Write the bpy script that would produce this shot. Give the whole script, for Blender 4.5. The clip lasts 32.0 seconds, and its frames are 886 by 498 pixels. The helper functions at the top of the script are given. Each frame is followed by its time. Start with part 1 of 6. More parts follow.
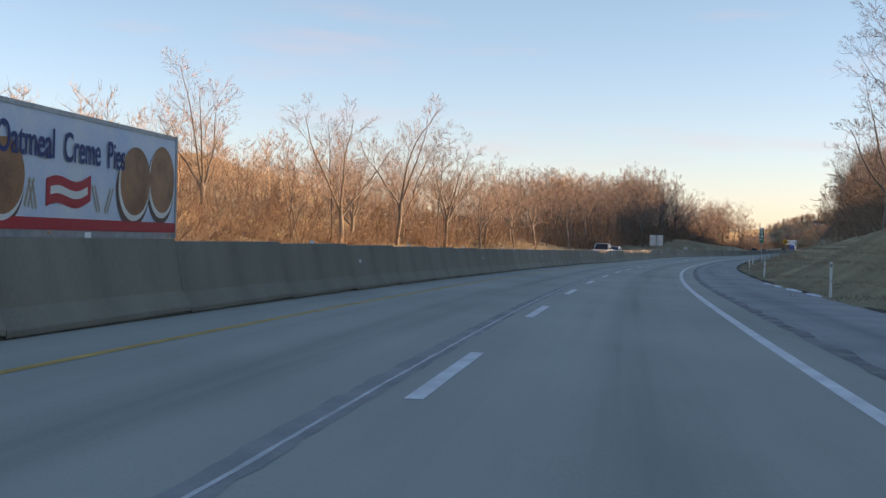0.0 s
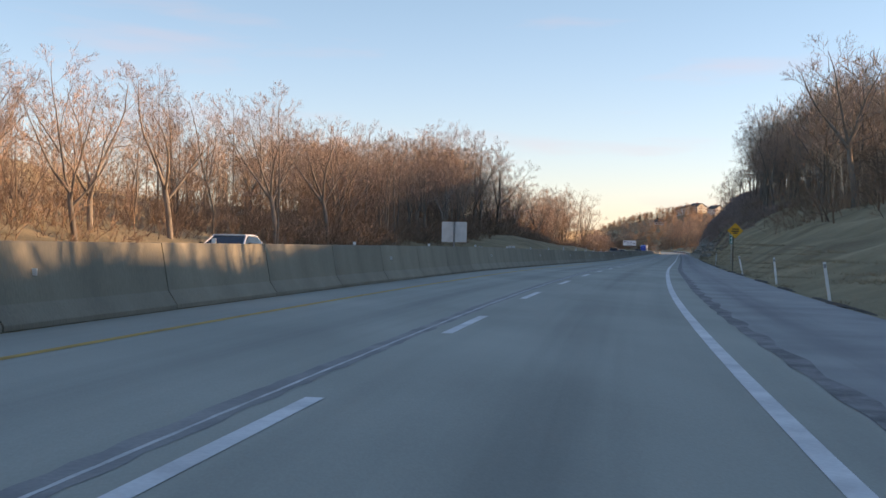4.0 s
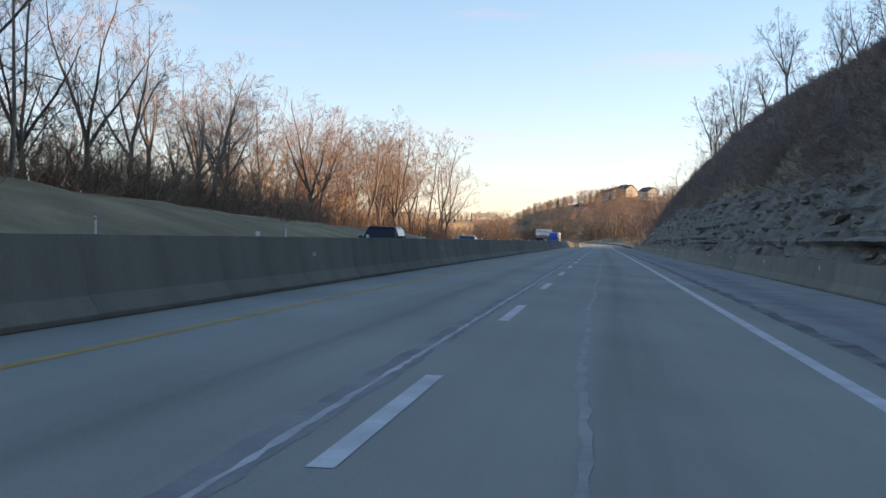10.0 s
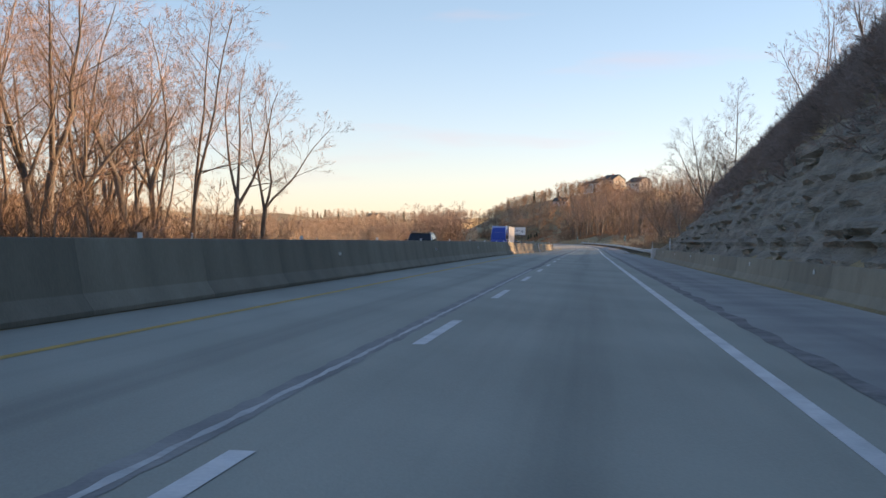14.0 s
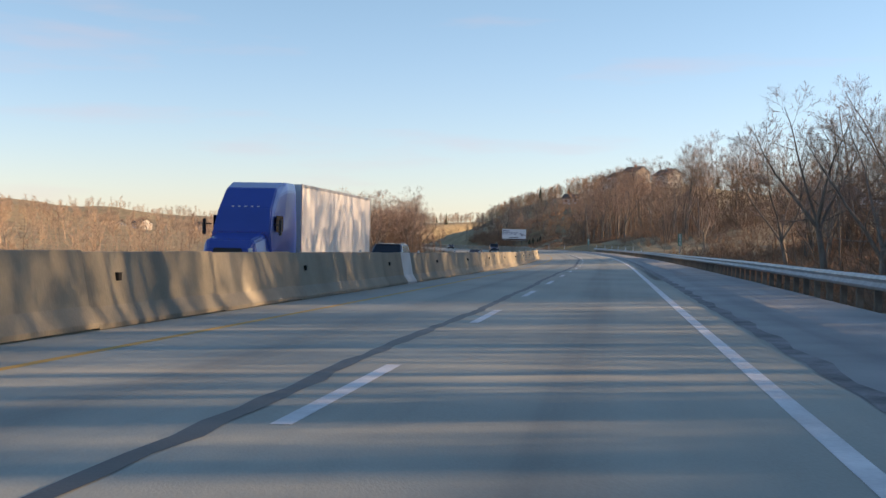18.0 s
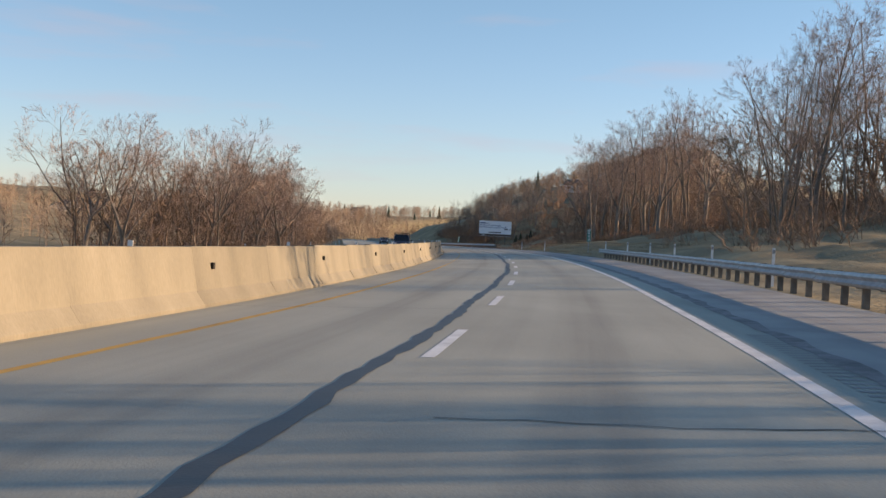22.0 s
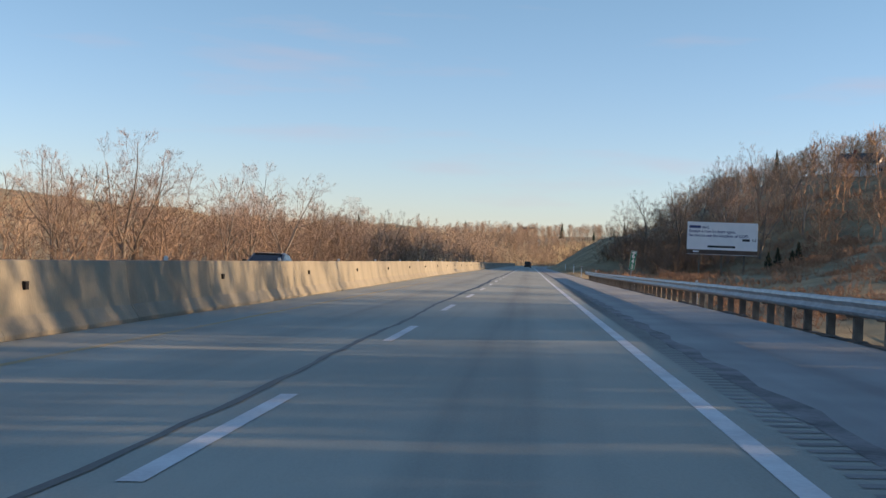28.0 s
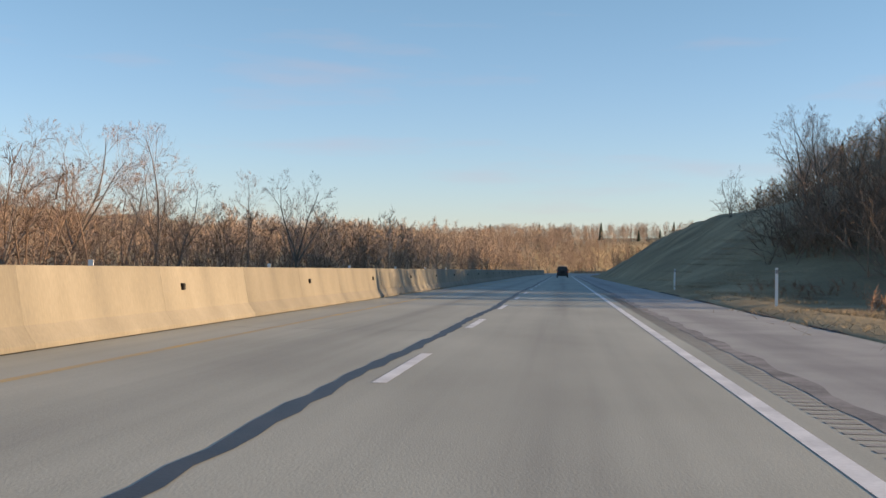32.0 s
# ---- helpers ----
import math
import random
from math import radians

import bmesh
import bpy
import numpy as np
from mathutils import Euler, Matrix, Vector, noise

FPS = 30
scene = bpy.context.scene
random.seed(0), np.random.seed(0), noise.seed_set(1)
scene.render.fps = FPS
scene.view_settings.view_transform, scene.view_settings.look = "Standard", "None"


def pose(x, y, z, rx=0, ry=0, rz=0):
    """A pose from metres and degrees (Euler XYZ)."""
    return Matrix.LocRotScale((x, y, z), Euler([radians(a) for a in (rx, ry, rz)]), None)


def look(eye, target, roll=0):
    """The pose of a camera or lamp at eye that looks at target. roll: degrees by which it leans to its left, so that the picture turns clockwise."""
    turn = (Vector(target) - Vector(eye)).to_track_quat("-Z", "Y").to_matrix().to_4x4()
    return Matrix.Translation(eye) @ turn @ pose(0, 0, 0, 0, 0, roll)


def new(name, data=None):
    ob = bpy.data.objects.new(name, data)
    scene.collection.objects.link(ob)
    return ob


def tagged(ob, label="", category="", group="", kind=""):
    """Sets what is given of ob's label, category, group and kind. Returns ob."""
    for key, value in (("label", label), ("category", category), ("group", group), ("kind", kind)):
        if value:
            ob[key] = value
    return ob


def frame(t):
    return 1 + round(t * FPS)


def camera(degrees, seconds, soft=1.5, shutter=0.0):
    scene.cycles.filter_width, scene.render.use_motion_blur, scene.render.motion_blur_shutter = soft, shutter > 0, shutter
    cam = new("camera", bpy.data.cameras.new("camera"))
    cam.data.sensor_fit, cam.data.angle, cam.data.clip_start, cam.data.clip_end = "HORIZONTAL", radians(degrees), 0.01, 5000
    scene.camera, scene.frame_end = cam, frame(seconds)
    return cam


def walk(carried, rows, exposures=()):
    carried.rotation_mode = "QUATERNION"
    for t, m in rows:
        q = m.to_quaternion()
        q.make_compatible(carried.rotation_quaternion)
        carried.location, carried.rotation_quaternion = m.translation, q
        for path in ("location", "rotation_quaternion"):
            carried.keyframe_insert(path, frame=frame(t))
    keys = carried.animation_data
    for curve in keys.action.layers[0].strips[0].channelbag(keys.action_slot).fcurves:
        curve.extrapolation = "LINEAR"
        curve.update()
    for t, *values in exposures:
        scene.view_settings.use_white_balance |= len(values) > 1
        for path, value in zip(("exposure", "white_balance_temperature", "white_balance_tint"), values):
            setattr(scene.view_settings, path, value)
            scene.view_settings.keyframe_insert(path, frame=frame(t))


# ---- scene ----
cam = camera(39.9, 32.0)
PATH = [
    (0, (2.15, 6.36, 1.952), (1.620, 26.353, 1.793), 1.40),
    (0.5, (4.20, 23.61, 1.829), (3.896, 43.611, 1.779), 1.27),
    (1, (6.34, 40.84, 1.729), (6.346, 60.836, 1.708), 1.39),
    (1.5, (8.89, 57.98, 1.603), (9.158, 77.979, 1.560), 1.45),
    (2, (11.73, 75.07, 1.516), (12.396, 95.057, 1.492), 1.57),
    (2.5, (14.89, 92.09, 1.447), (15.986, 112.065, 1.416), 1.29),
    (3, (18.36, 109.05, 1.362), (19.812, 128.997, 1.453), 1.07),
    (3.5, (22.23, 125.93, 1.301), (24.010, 145.853, 1.291), 1.13),
    (4, (26.38, 142.72, 1.271), (28.556, 162.604, 1.211), 1.33),
    (4.5, (30.51, 159.49, 1.243), (32.899, 179.349, 1.217), 1.11),
    (6.5, (49.21, 225.56, 1.252), (52.208, 245.338, 1.235), 1.25),
    (7, (54.15, 241.91, 1.175), (57.321, 261.653, 1.138), 1.31),
    (7.5, (59.22, 258.20, 1.144), (62.447, 277.938, 1.144), 1.37),
    (8, (64.28, 274.50, 1.077), (67.623, 294.222, 1.032), 1.42),
    (8.5, (69.39, 290.84, 1.039), (72.731, 310.556, 1.015), 1.16),
    (9, (74.50, 307.22, 1.039), (77.909, 326.931, 1.016), 1.19),
    (9.5, (79.60, 323.67, 1.034), (83.005, 343.374, 0.926), 1.44),
    (10, (84.70, 340.15, 1.051), (88.119, 359.855, 0.871), 1.61),
    (10.5, (89.81, 356.63, 1.040), (93.287, 376.321, 0.929), 1.51),
    (11, (94.93, 373.12, 1.051), (98.475, 392.803, 0.923), 1.47),
    (11.5, (100.10, 389.61, 1.097), (103.668, 409.290, 0.966), 1.49),
    (12, (105.28, 406.13, 1.091), (108.838, 425.812, 0.913), 1.29),
    (12.5, (110.51, 422.67, 1.089), (114.138, 442.336, 0.953), 1.16),
    (13, (115.77, 439.25, 1.103), (119.400, 458.913, 0.945), 1.03),
    (13.5, (121.04, 455.89, 1.110), (124.702, 475.547, 0.936), 0.93),
    (14, (126.33, 472.55, 1.108), (129.993, 492.207, 0.961), 0.95),
    (14.5, (131.54, 489.25, 1.104), (135.131, 508.921, 1.060), 0.84),
    (16.5, (152.41, 556.16, 1.109), (155.740, 575.883, 1.129), 0.61),
    (17, (157.64, 572.92, 1.085), (160.970, 592.644, 1.060), 0.75),
    (17.5, (162.94, 589.66, 1.059), (166.296, 609.376, 0.997), 0.93),
    (18, (168.28, 606.42, 1.026), (171.670, 626.126, 0.968), 1.18),
    (18.5, (173.57, 623.20, 1.008), (176.936, 642.915, 0.947), 1.42),
    (19, (178.88, 640.02, 0.982), (182.251, 659.730, 0.942), 1.68),
    (19.5, (184.12, 656.87, 0.963), (187.449, 676.592, 0.927), 1.97),
    (20, (189.35, 673.75, 0.958), (192.679, 693.468, 0.916), 2.14),
    (20.5, (194.54, 690.64, 0.966), (197.862, 710.359, 0.918), 2.55),
    (21, (199.61, 707.56, 0.980), (202.912, 727.283, 0.937), 2.72),
    (21.5, (204.58, 724.50, 0.996), (207.890, 744.220, 0.948), 2.82),
    (22, (209.40, 741.49, 0.995), (212.646, 761.221, 0.888), 2.86),
    (22.5, (214.16, 758.53, 1.015), (217.414, 778.265, 0.897), 3.02),
    (23, (218.63, 775.71, 1.111), (221.772, 795.459, 1.034), 2.85),
    (23.5, (222.80, 793.00, 1.202), (225.746, 812.782, 1.058), 2.52),
    (24, (226.64, 810.38, 1.251), (229.367, 830.197, 1.075), 2.53),
    (24.5, (230.27, 827.82, 1.297), (232.801, 847.660, 1.068), 2.61),
    (25, (233.68, 845.32, 1.374), (235.970, 865.186, 1.169), 2.45),
    (25.5, (236.76, 862.88, 1.453), (238.748, 882.779, 1.295), 2.29),
    (27.5, (246.14, 933.44, 1.458), (246.698, 953.429, 1.597), 2.41),
    (28, (247.78, 951.11, 1.466), (247.916, 971.106, 1.644), 2.29),
    (28.5, (249.22, 968.76, 1.469), (249.180, 988.755, 1.678), 2.32),
    (29, (250.67, 986.38, 1.460), (250.399, 1006.382, 1.680), 1.96),
    (29.5, (251.90, 1004.00, 1.440), (251.517, 1023.999, 1.605), 1.67),
    (30, (253.12, 1021.60, 1.432), (252.726, 1041.598, 1.533), 1.67),
    (30.5, (254.46, 1039.17, 1.403), (254.066, 1059.170, 1.544), 1.49),
    (31, (255.78, 1056.74, 1.385), (255.400, 1076.734, 1.523), 1.32),
    (31.5, (257.12, 1074.28, 1.381), (256.713, 1094.272, 1.654), 1.31),
    (32, (258.45, 1091.83, 1.368), (258.038, 1111.821, 1.685), 0.91),
]
EXPOSURES = ((0.0, 0.92, 7900, 24), (4.0, 0.97, 7850, 24), (8.0, 1.15, 7550, 21), (13.5, 1.04, 8000, 25), (16.0, 0.93, 7300, 20), (17.0, 0.86, 7150, 19), (19.0, 0.80, 7350, 20), (23.0, 0.56, 6750, 16), (25.0, 0.56, 6600, 15), (28.5, 0.57, 6750, 17), (30.5, 0.47, 6400, 13), (31.2, 0.48, 6450, 13), (32.0, 0.54, 6750, 15))
walk(cam, [(t, look(eye, target, roll)) for t, eye, target, roll in PATH], EXPOSURES)

# ---- light ----
SUN_AZ, SUN_EL = 92.0, 12.7
world = bpy.data.worlds.new("sky")
scene.world = world
world.use_nodes = True
wn, wl = world.node_tree.nodes, world.node_tree.links
wn.clear()
sky = wn.new("ShaderNodeTexSky")
sky.sky_type, sky.sun_disc = "NISHITA", False
sky.sun_elevation, sky.sun_rotation = radians(SUN_EL), radians(SUN_AZ)
sky.altitude, sky.air_density, sky.dust_density, sky.ozone_density = 300, 1.0, 0.3, 2.6
back = wn.new("ShaderNodeBackground")
back.inputs["Strength"].default_value = 0.13
wout = wn.new("ShaderNodeOutputWorld")
# thin high clouds
geo_w = wn.new("ShaderNodeTexCoord")
mapw = wn.new("ShaderNodeMapping")
mapw.inputs["Scale"].default_value = (1.6, 1.6, 11.0)
cloud = wn.new("ShaderNodeTexNoise")
cloud.inputs["Scale"].default_value, cloud.inputs["Detail"].default_value = 2.6, 5.0
rampw = wn.new("ShaderNodeValToRGB")
rampw.color_ramp.elements[0].position, rampw.color_ramp.elements[1].position = 0.56, 0.80
rampw.color_ramp.elements[1].color = (0.42, 0.42, 0.42, 1)
mixw = wn.new("ShaderNodeMixRGB")
mixw.inputs["Color2"].default_value = (3.6, 2.75, 2.7, 1)
wl.new(geo_w.outputs["Generated"], mapw.inputs["Vector"])
wl.new(mapw.outputs["Vector"], cloud.inputs["Vector"])
wl.new(cloud.outputs["Fac"], rampw.inputs["Fac"])
wl.new(rampw.outputs["Color"], mixw.inputs["Fac"])
wl.new(sky.outputs["Color"], mixw.inputs["Color1"])
# a paler, cooler band of haze low over the horizon
sepw = wn.new("ShaderNodeSeparateXYZ")
wl.new(geo_w.outputs["Generated"], sepw.inputs["Vector"])
hazew = wn.new("ShaderNodeValToRGB")
hazew.color_ramp.elements[0].position, hazew.color_ramp.elements[1].position = 0.0, 0.30
hazew.color_ramp.elements[0].color, hazew.color_ramp.elements[1].color = (0.91, 0.91, 1.13, 1), (0.89, 1.0, 0.94, 1)
# bluer stop added above the view, to cool the light on shaded ground
high = hazew.color_ramp.elements.new(0.7)
high.color = (0.80, 0.97, 1.08, 1)
tintw = wn.new("ShaderNodeMixRGB")
tintw.blend_type = "MULTIPLY"
tintw.inputs["Fac"].default_value = 1.0
wl.new(sepw.outputs["Z"], hazew.inputs["Fac"])
wl.new(mixw.outputs["Color"], tintw.inputs["Color1"])
wl.new(hazew.outputs["Color"], tintw.inputs["Color2"])
wl.new(tintw.outputs["Color"], back.inputs["Color"])
wl.new(back.outputs["Background"], wout.inputs["Surface"])
sun_data = bpy.data.lights.new("sun", "SUN")
sun_data.energy, sun_data.angle, sun_data.color = 5.0, radians(0.53), (1.0, 0.72, 0.44)
sun = new("sun", sun_data)
sun.matrix_world = look((0, 0, 60), (-math.sin(radians(SUN_AZ)) * math.cos(radians(SUN_EL)), -math.cos(radians(SUN_AZ)) * math.cos(radians(SUN_EL)), 60 - math.sin(radians(SUN_EL))))

# ---- materials ----
def material(name, a, b, rough=0.9, scale=2.0, fine=40.0, bump=0.3, metal=0.0, vary=0.0, island=False, stretch=(1, 1, 1), dist=0.02, c=None):
    """Two colours mixed by a coarse and a fine noise, with fine relief; vary: how much the brightness differs from piece to piece."""
    m = bpy.data.materials.new(name)
    m.use_nodes = True
    n, l = m.node_tree.nodes, m.node_tree.links
    bsdf = n["Principled BSDF"]
    bsdf.inputs["Roughness"].default_value, bsdf.inputs["Metallic"].default_value = rough, metal
    tc, mp = n.new("ShaderNodeTexCoord"), n.new("ShaderNodeMapping")
    mp.inputs["Scale"].default_value = stretch
    l.new(tc.outputs["Object"], mp.inputs["Vector"])
    big, small = n.new("ShaderNodeTexNoise"), n.new("ShaderNodeTexNoise")
    big.inputs["Scale"].default_value, big.inputs["Detail"].default_value = scale, 6
    small.inputs["Scale"].default_value, small.inputs["Detail"].default_value = fine, 3
    l.new(mp.outputs["Vector"], big.inputs["Vector"]), l.new(mp.outputs["Vector"], small.inputs["Vector"])
    add = n.new("ShaderNodeMath")
    add.operation = "MULTIPLY_ADD"
    add.inputs[1].default_value = 0.35
    l.new(small.outputs["Fac"], add.inputs[0]), l.new(big.outputs["Fac"], add.inputs[2])
    ramp = n.new("ShaderNodeValToRGB")
    ramp.color_ramp.elements[0].position, ramp.color_ramp.elements[1].position = 0.45, 0.9
    ramp.color_ramp.elements[0].color, ramp.color_ramp.elements[1].color = (*a, 1), (*b, 1)
    if c:
        e = ramp.color_ramp.elements.new(0.68)
        e.color = (*c, 1)
    l.new(add.outputs[0], ramp.inputs["Fac"])
    col = ramp.outputs["Color"]
    if vary:
        info = n.new("ShaderNodeNewGeometry" if island else "ShaderNodeObjectInfo")
        hue = n.new("ShaderNodeHueSaturation")
        rng = n.new("ShaderNodeMapRange")
        rng.inputs["To Min"].default_value, rng.inputs["To Max"].default_value = 1 - vary, 1 + vary
        l.new(info.outputs["Random Per Island" if island else "Random"], rng.inputs["Value"])
        l.new(rng.outputs["Result"], hue.inputs["Value"])
        l.new(col, hue.inputs["Color"])
        col = hue.outputs["Color"]
    l.new(col, bsdf.inputs["Base Color"])
    if bump:
        bp = n.new("ShaderNodeBump")
        bp.inputs["Strength"].default_value, bp.inputs["Distance"].default_value = bump, dist
        l.new(small.outputs["Fac"], bp.inputs["Height"])
        l.new(bp.outputs["Normal"], bsdf.inputs["Normal"])
    return m


def plain(name, colour, rough=0.5, metal=0.0, emit=0.0, coat=0.0):
    m = bpy.data.materials.new(name)
    m.use_nodes = True
    b = m.node_tree.nodes["Principled BSDF"]
    b.inputs["Base Color"].default_value = (*colour, 1)
    b.inputs["Roughness"].default_value, b.inputs["Metallic"].default_value = rough, metal
    b.inputs["Coat Weight"].default_value = coat
    if emit:
        b.inputs["Emission Color"].default_value, b.inputs["Emission Strength"].default_value = (*colour, 1), emit
    return m


ASPHALT = material("worn_asphalt", (0.302, 0.311, 0.260), (0.412, 0.425, 0.355), 0.85, 0.35, 55, 0.35, stretch=(1, 0.35, 1), dist=0.006)
SHOULDER = material("shoulder_asphalt", (0.265, 0.272, 0.258), (0.385, 0.39, 0.365), 0.9, 0.5, 60, 0.5, dist=0.008)


def lane_wear(mat):
    """Oil-darkened lane centres and streaks drawn out along the traffic, by the strip's own across and along coordinates."""
    n, l = mat.node_tree.nodes, mat.node_tree.links
    bsdf = n["Principled BSDF"]
    base = bsdf.inputs["Base Color"].links[0].from_socket
    uv = n.new("ShaderNodeUVMap")
    uv.uv_map = "lane"
    sep = n.new("ShaderNodeSeparateXYZ")
    l.new(uv.outputs["UV"], sep.inputs["Vector"])
    wave = n.new("ShaderNodeMath")
    wave.operation = "PINGPONG"
    wave.inputs[1].default_value = 1.85
    l.new(sep.outputs["X"], wave.inputs[0])
    soft = n.new("ShaderNodeMapRange")
    soft.interpolation_type = "SMOOTHSTEP"
    for key, v in (("From Min", 1.1), ("From Max", 1.85), ("To Min", 0.0), ("To Max", 0.75)):
        soft.inputs[key].default_value = v
    l.new(wave.outputs[0], soft.inputs["Value"])
    mp = n.new("ShaderNodeMapping")
    mp.inputs["Scale"].default_value = (2.2, 0.035, 1)
    l.new(uv.outputs["UV"], mp.inputs["Vector"])
    streak = n.new("ShaderNodeTexNoise")
    streak.inputs["Scale"].default_value, streak.inputs["Detail"].default_value = 1.0, 5
    l.new(mp.outputs["Vector"], streak.inputs["Vector"])
    both = n.new("ShaderNodeMath")
    both.operation = "MULTIPLY"
    l.new(soft.outputs["Result"], both.inputs[0]), l.new(streak.outputs["Fac"], both.inputs[1])
    mix = n.new("ShaderNodeMixRGB")
    mix.blend_type = "MULTIPLY"
    mix.inputs["Color2"].default_value = (0.52, 0.52, 0.54, 1)
    l.new(both.outputs[0], mix.inputs["Fac"]), l.new(base, mix.inputs["Color1"])
    tint = n.new("ShaderNodeMixRGB")
    tint.blend_type = "MULTIPLY"
    tint.inputs["Color2"].default_value = (0.74, 0.74, 0.75, 1)
    band = n.new("ShaderNodeMapRange")
    for key, v in (("From Min", 0.46), ("From Max", 0.72), ("To Min", 0.0), ("To Max", 0.4)):
        band.inputs[key].default_value = v
    l.new(streak.outputs["Fac"], band.inputs["Value"])
    l.new(band.outputs["Result"], tint.inputs["Fac"]), l.new(mix.outputs["Color"], tint.inputs["Color1"])
    l.new(tint.outputs["Color"], bsdf.inputs["Base Color"])


lane_wear(ASPHALT)
lane_wear(SHOULDER)
TAR = material("tar_seal", (0.016, 0.017, 0.02), (0.04, 0.04, 0.043), 0.5, 1.2, 30, 0.4, dist=0.006)
WHITE_LINE = material("white_road_paint", (0.55, 0.56, 0.54), (0.82, 0.83, 0.80), 0.7, 1.5, 22, 0.3, dist=0.004)
YELLOW_LINE = material("yellow_road_paint", (0.42, 0.25, 0.05), (0.66, 0.40, 0.08), 0.7, 1.2, 18, 0.3, dist=0.004)
FADED_LINE = material("worn_yellow_road_paint", (0.33, 0.31, 0.25), (0.52, 0.38, 0.16), 0.8, 0.6, 7, 0.3, dist=0.004)
JOINT = material("pale_worn_joint", (0.40, 0.41, 0.39), (0.68, 0.69, 0.66), 0.85, 1.5, 14, 0.5, dist=0.006)
SEAM = material("faint_worn_seam", (0.33, 0.34, 0.30), (0.47, 0.48, 0.43), 0.85, 1.5, 14, 0.5, dist=0.006)
DARKJOINT = material("dark_crumbled_asphalt", (0.10, 0.10, 0.10), (0.30, 0.295, 0.28), 0.9, 1.6, 18, 0.6, dist=0.01)
SEALBAND = material("worn_sealed_asphalt", (0.20, 0.205, 0.20), (0.36, 0.36, 0.335), 0.9, 0.9, 24, 0.4, dist=0.006)
GROOVE_SHADE = material("shaded_groove_tone", (0.215, 0.215, 0.20), (0.35, 0.35, 0.325), 0.95, 0.8, 30, 0.3, dist=0.006)
CONCRETE = material("weathered_concrete", (0.19, 0.173, 0.132), (0.31, 0.28, 0.212), 0.9, 0.7, 24, 0.35, vary=0.15, stretch=(1, 1, 0.35), c=(0.25, 0.226, 0.168))
NEW_CONCRETE = material("pale_new_concrete", (0.52, 0.51, 0.48), (0.66, 0.65, 0.62), 0.85, 1.5, 30, 0.3)
GRASS = material("dry_winter_grass", (0.195, 0.148, 0.08), (0.43, 0.335, 0.19), 1.0, 0.16, 5.0, 1.0, dist=0.12, c=(0.28, 0.226, 0.122))
ROCK = material("layered_shale", (0.16, 0.145, 0.112), (0.40, 0.365, 0.285), 0.95, 0.5, 3.2, 1.0, vary=0.25, dist=0.12, stretch=(1, 1, 5), c=(0.28, 0.255, 0.205))
BARK = material("grey_bark", (0.11, 0.096, 0.082), (0.29, 0.248, 0.205), 0.95, 2.5, 22, 0.6, vary=0.3, stretch=(1, 1, 0.25), dist=0.03)
TWIG = material("brown_twigs", (0.232, 0.166, 0.132), (0.445, 0.312, 0.232), 0.95, 0.6, 9, 0.0, vary=0.25)
BRUSH = material("brown_brush", (0.165, 0.114, 0.083), (0.33, 0.226, 0.152), 1.0, 0.5, 8, 0.0, vary=0.25)
FARWOOD = material("far_bare_woods", (0.29, 0.21, 0.155), (0.54, 0.40, 0.28), 1.0, 0.05, 1.0, 0.0, vary=0.3, island=True)
PINE = material("dark_conifer_needles", (0.02, 0.03, 0.018), (0.05, 0.065, 0.035), 0.9, 1.5, 12, 0.0, vary=0.25)
GALV = material("galvanised_steel", (0.30, 0.31, 0.32), (0.48, 0.49, 0.50), 0.45, 3, 40, 0.1, metal=0.75)
WOODPOST = material("weathered_post", (0.10, 0.085, 0.07), (0.22, 0.19, 0.155), 0.9, 5, 40, 0.4, vary=0.2)
SIGNBACK = material("bare_aluminium", (0.50, 0.52, 0.53), (0.64, 0.66, 0.67), 0.45, 1.5, 20, 0.05, metal=0.4)
GREEN = material("green_sign_sheeting", (0.006, 0.17, 0.11), (0.012, 0.23, 0.15), 0.4, 2, 30, 0.0)
AMBER = material("amber_sign_sheeting", (0.70, 0.33, 0.015), (0.82, 0.42, 0.02), 0.4, 2, 30, 0.0)
SIGNWHITE = material("white_sheeting", (0.70, 0.72, 0.75), (0.80, 0.81, 0.83), 0.5, 0.6, 12, 0.0)
INK = plain("dark_blue_ink", (0.03, 0.045, 0.16), 0.6)
INKBLACK = plain("black_ink", (0.015, 0.015, 0.02), 0.6)
REDINK = plain("red_ink", (0.55, 0.02, 0.03), 0.5)
PALE = plain("white_reflective_plastic", (0.78, 0.78, 0.76), 0.4)
SLOT_SHADE = plain("slot_shade_black", (0.02, 0.018, 0.015), 0.95)

# ---- the road's line: a station s along it, an offset n to its right ----
STEP = 2.0
S0, S1 = -420.0, 2700.0
LINE_S = np.arange(S0, S1 + 1, STEP)
KNOTS_S = (-420, 0, 60, 130, 200, 260, 420, 580, 660, 720, 790, 860, 930, 985, 1370, 1600, 2000, 2700)
KNOTS_H = (4.0, -5.45, -8.06, -12.24, -16.31, -17.38, -17.24, -17.23, -17.56, -17.58, -15.69, -11.44, -8.65, -4.43, -4.44, -12.0, -32.0, -42.0)
LINE_H = np.radians(np.interp(LINE_S, KNOTS_S, KNOTS_H))
lx = np.concatenate([[0], np.cumsum(-np.sin((LINE_H[1:] + LINE_H[:-1]) / 2) * STEP)])
ly = np.concatenate([[0], np.cumsum(np.cos((LINE_H[1:] + LINE_H[:-1]) / 2) * STEP)])
LINE_X = lx - np.interp(0, LINE_S, lx) + (-1.15)
LINE_Y = ly - np.interp(0, LINE_S, ly) + (-10.61)
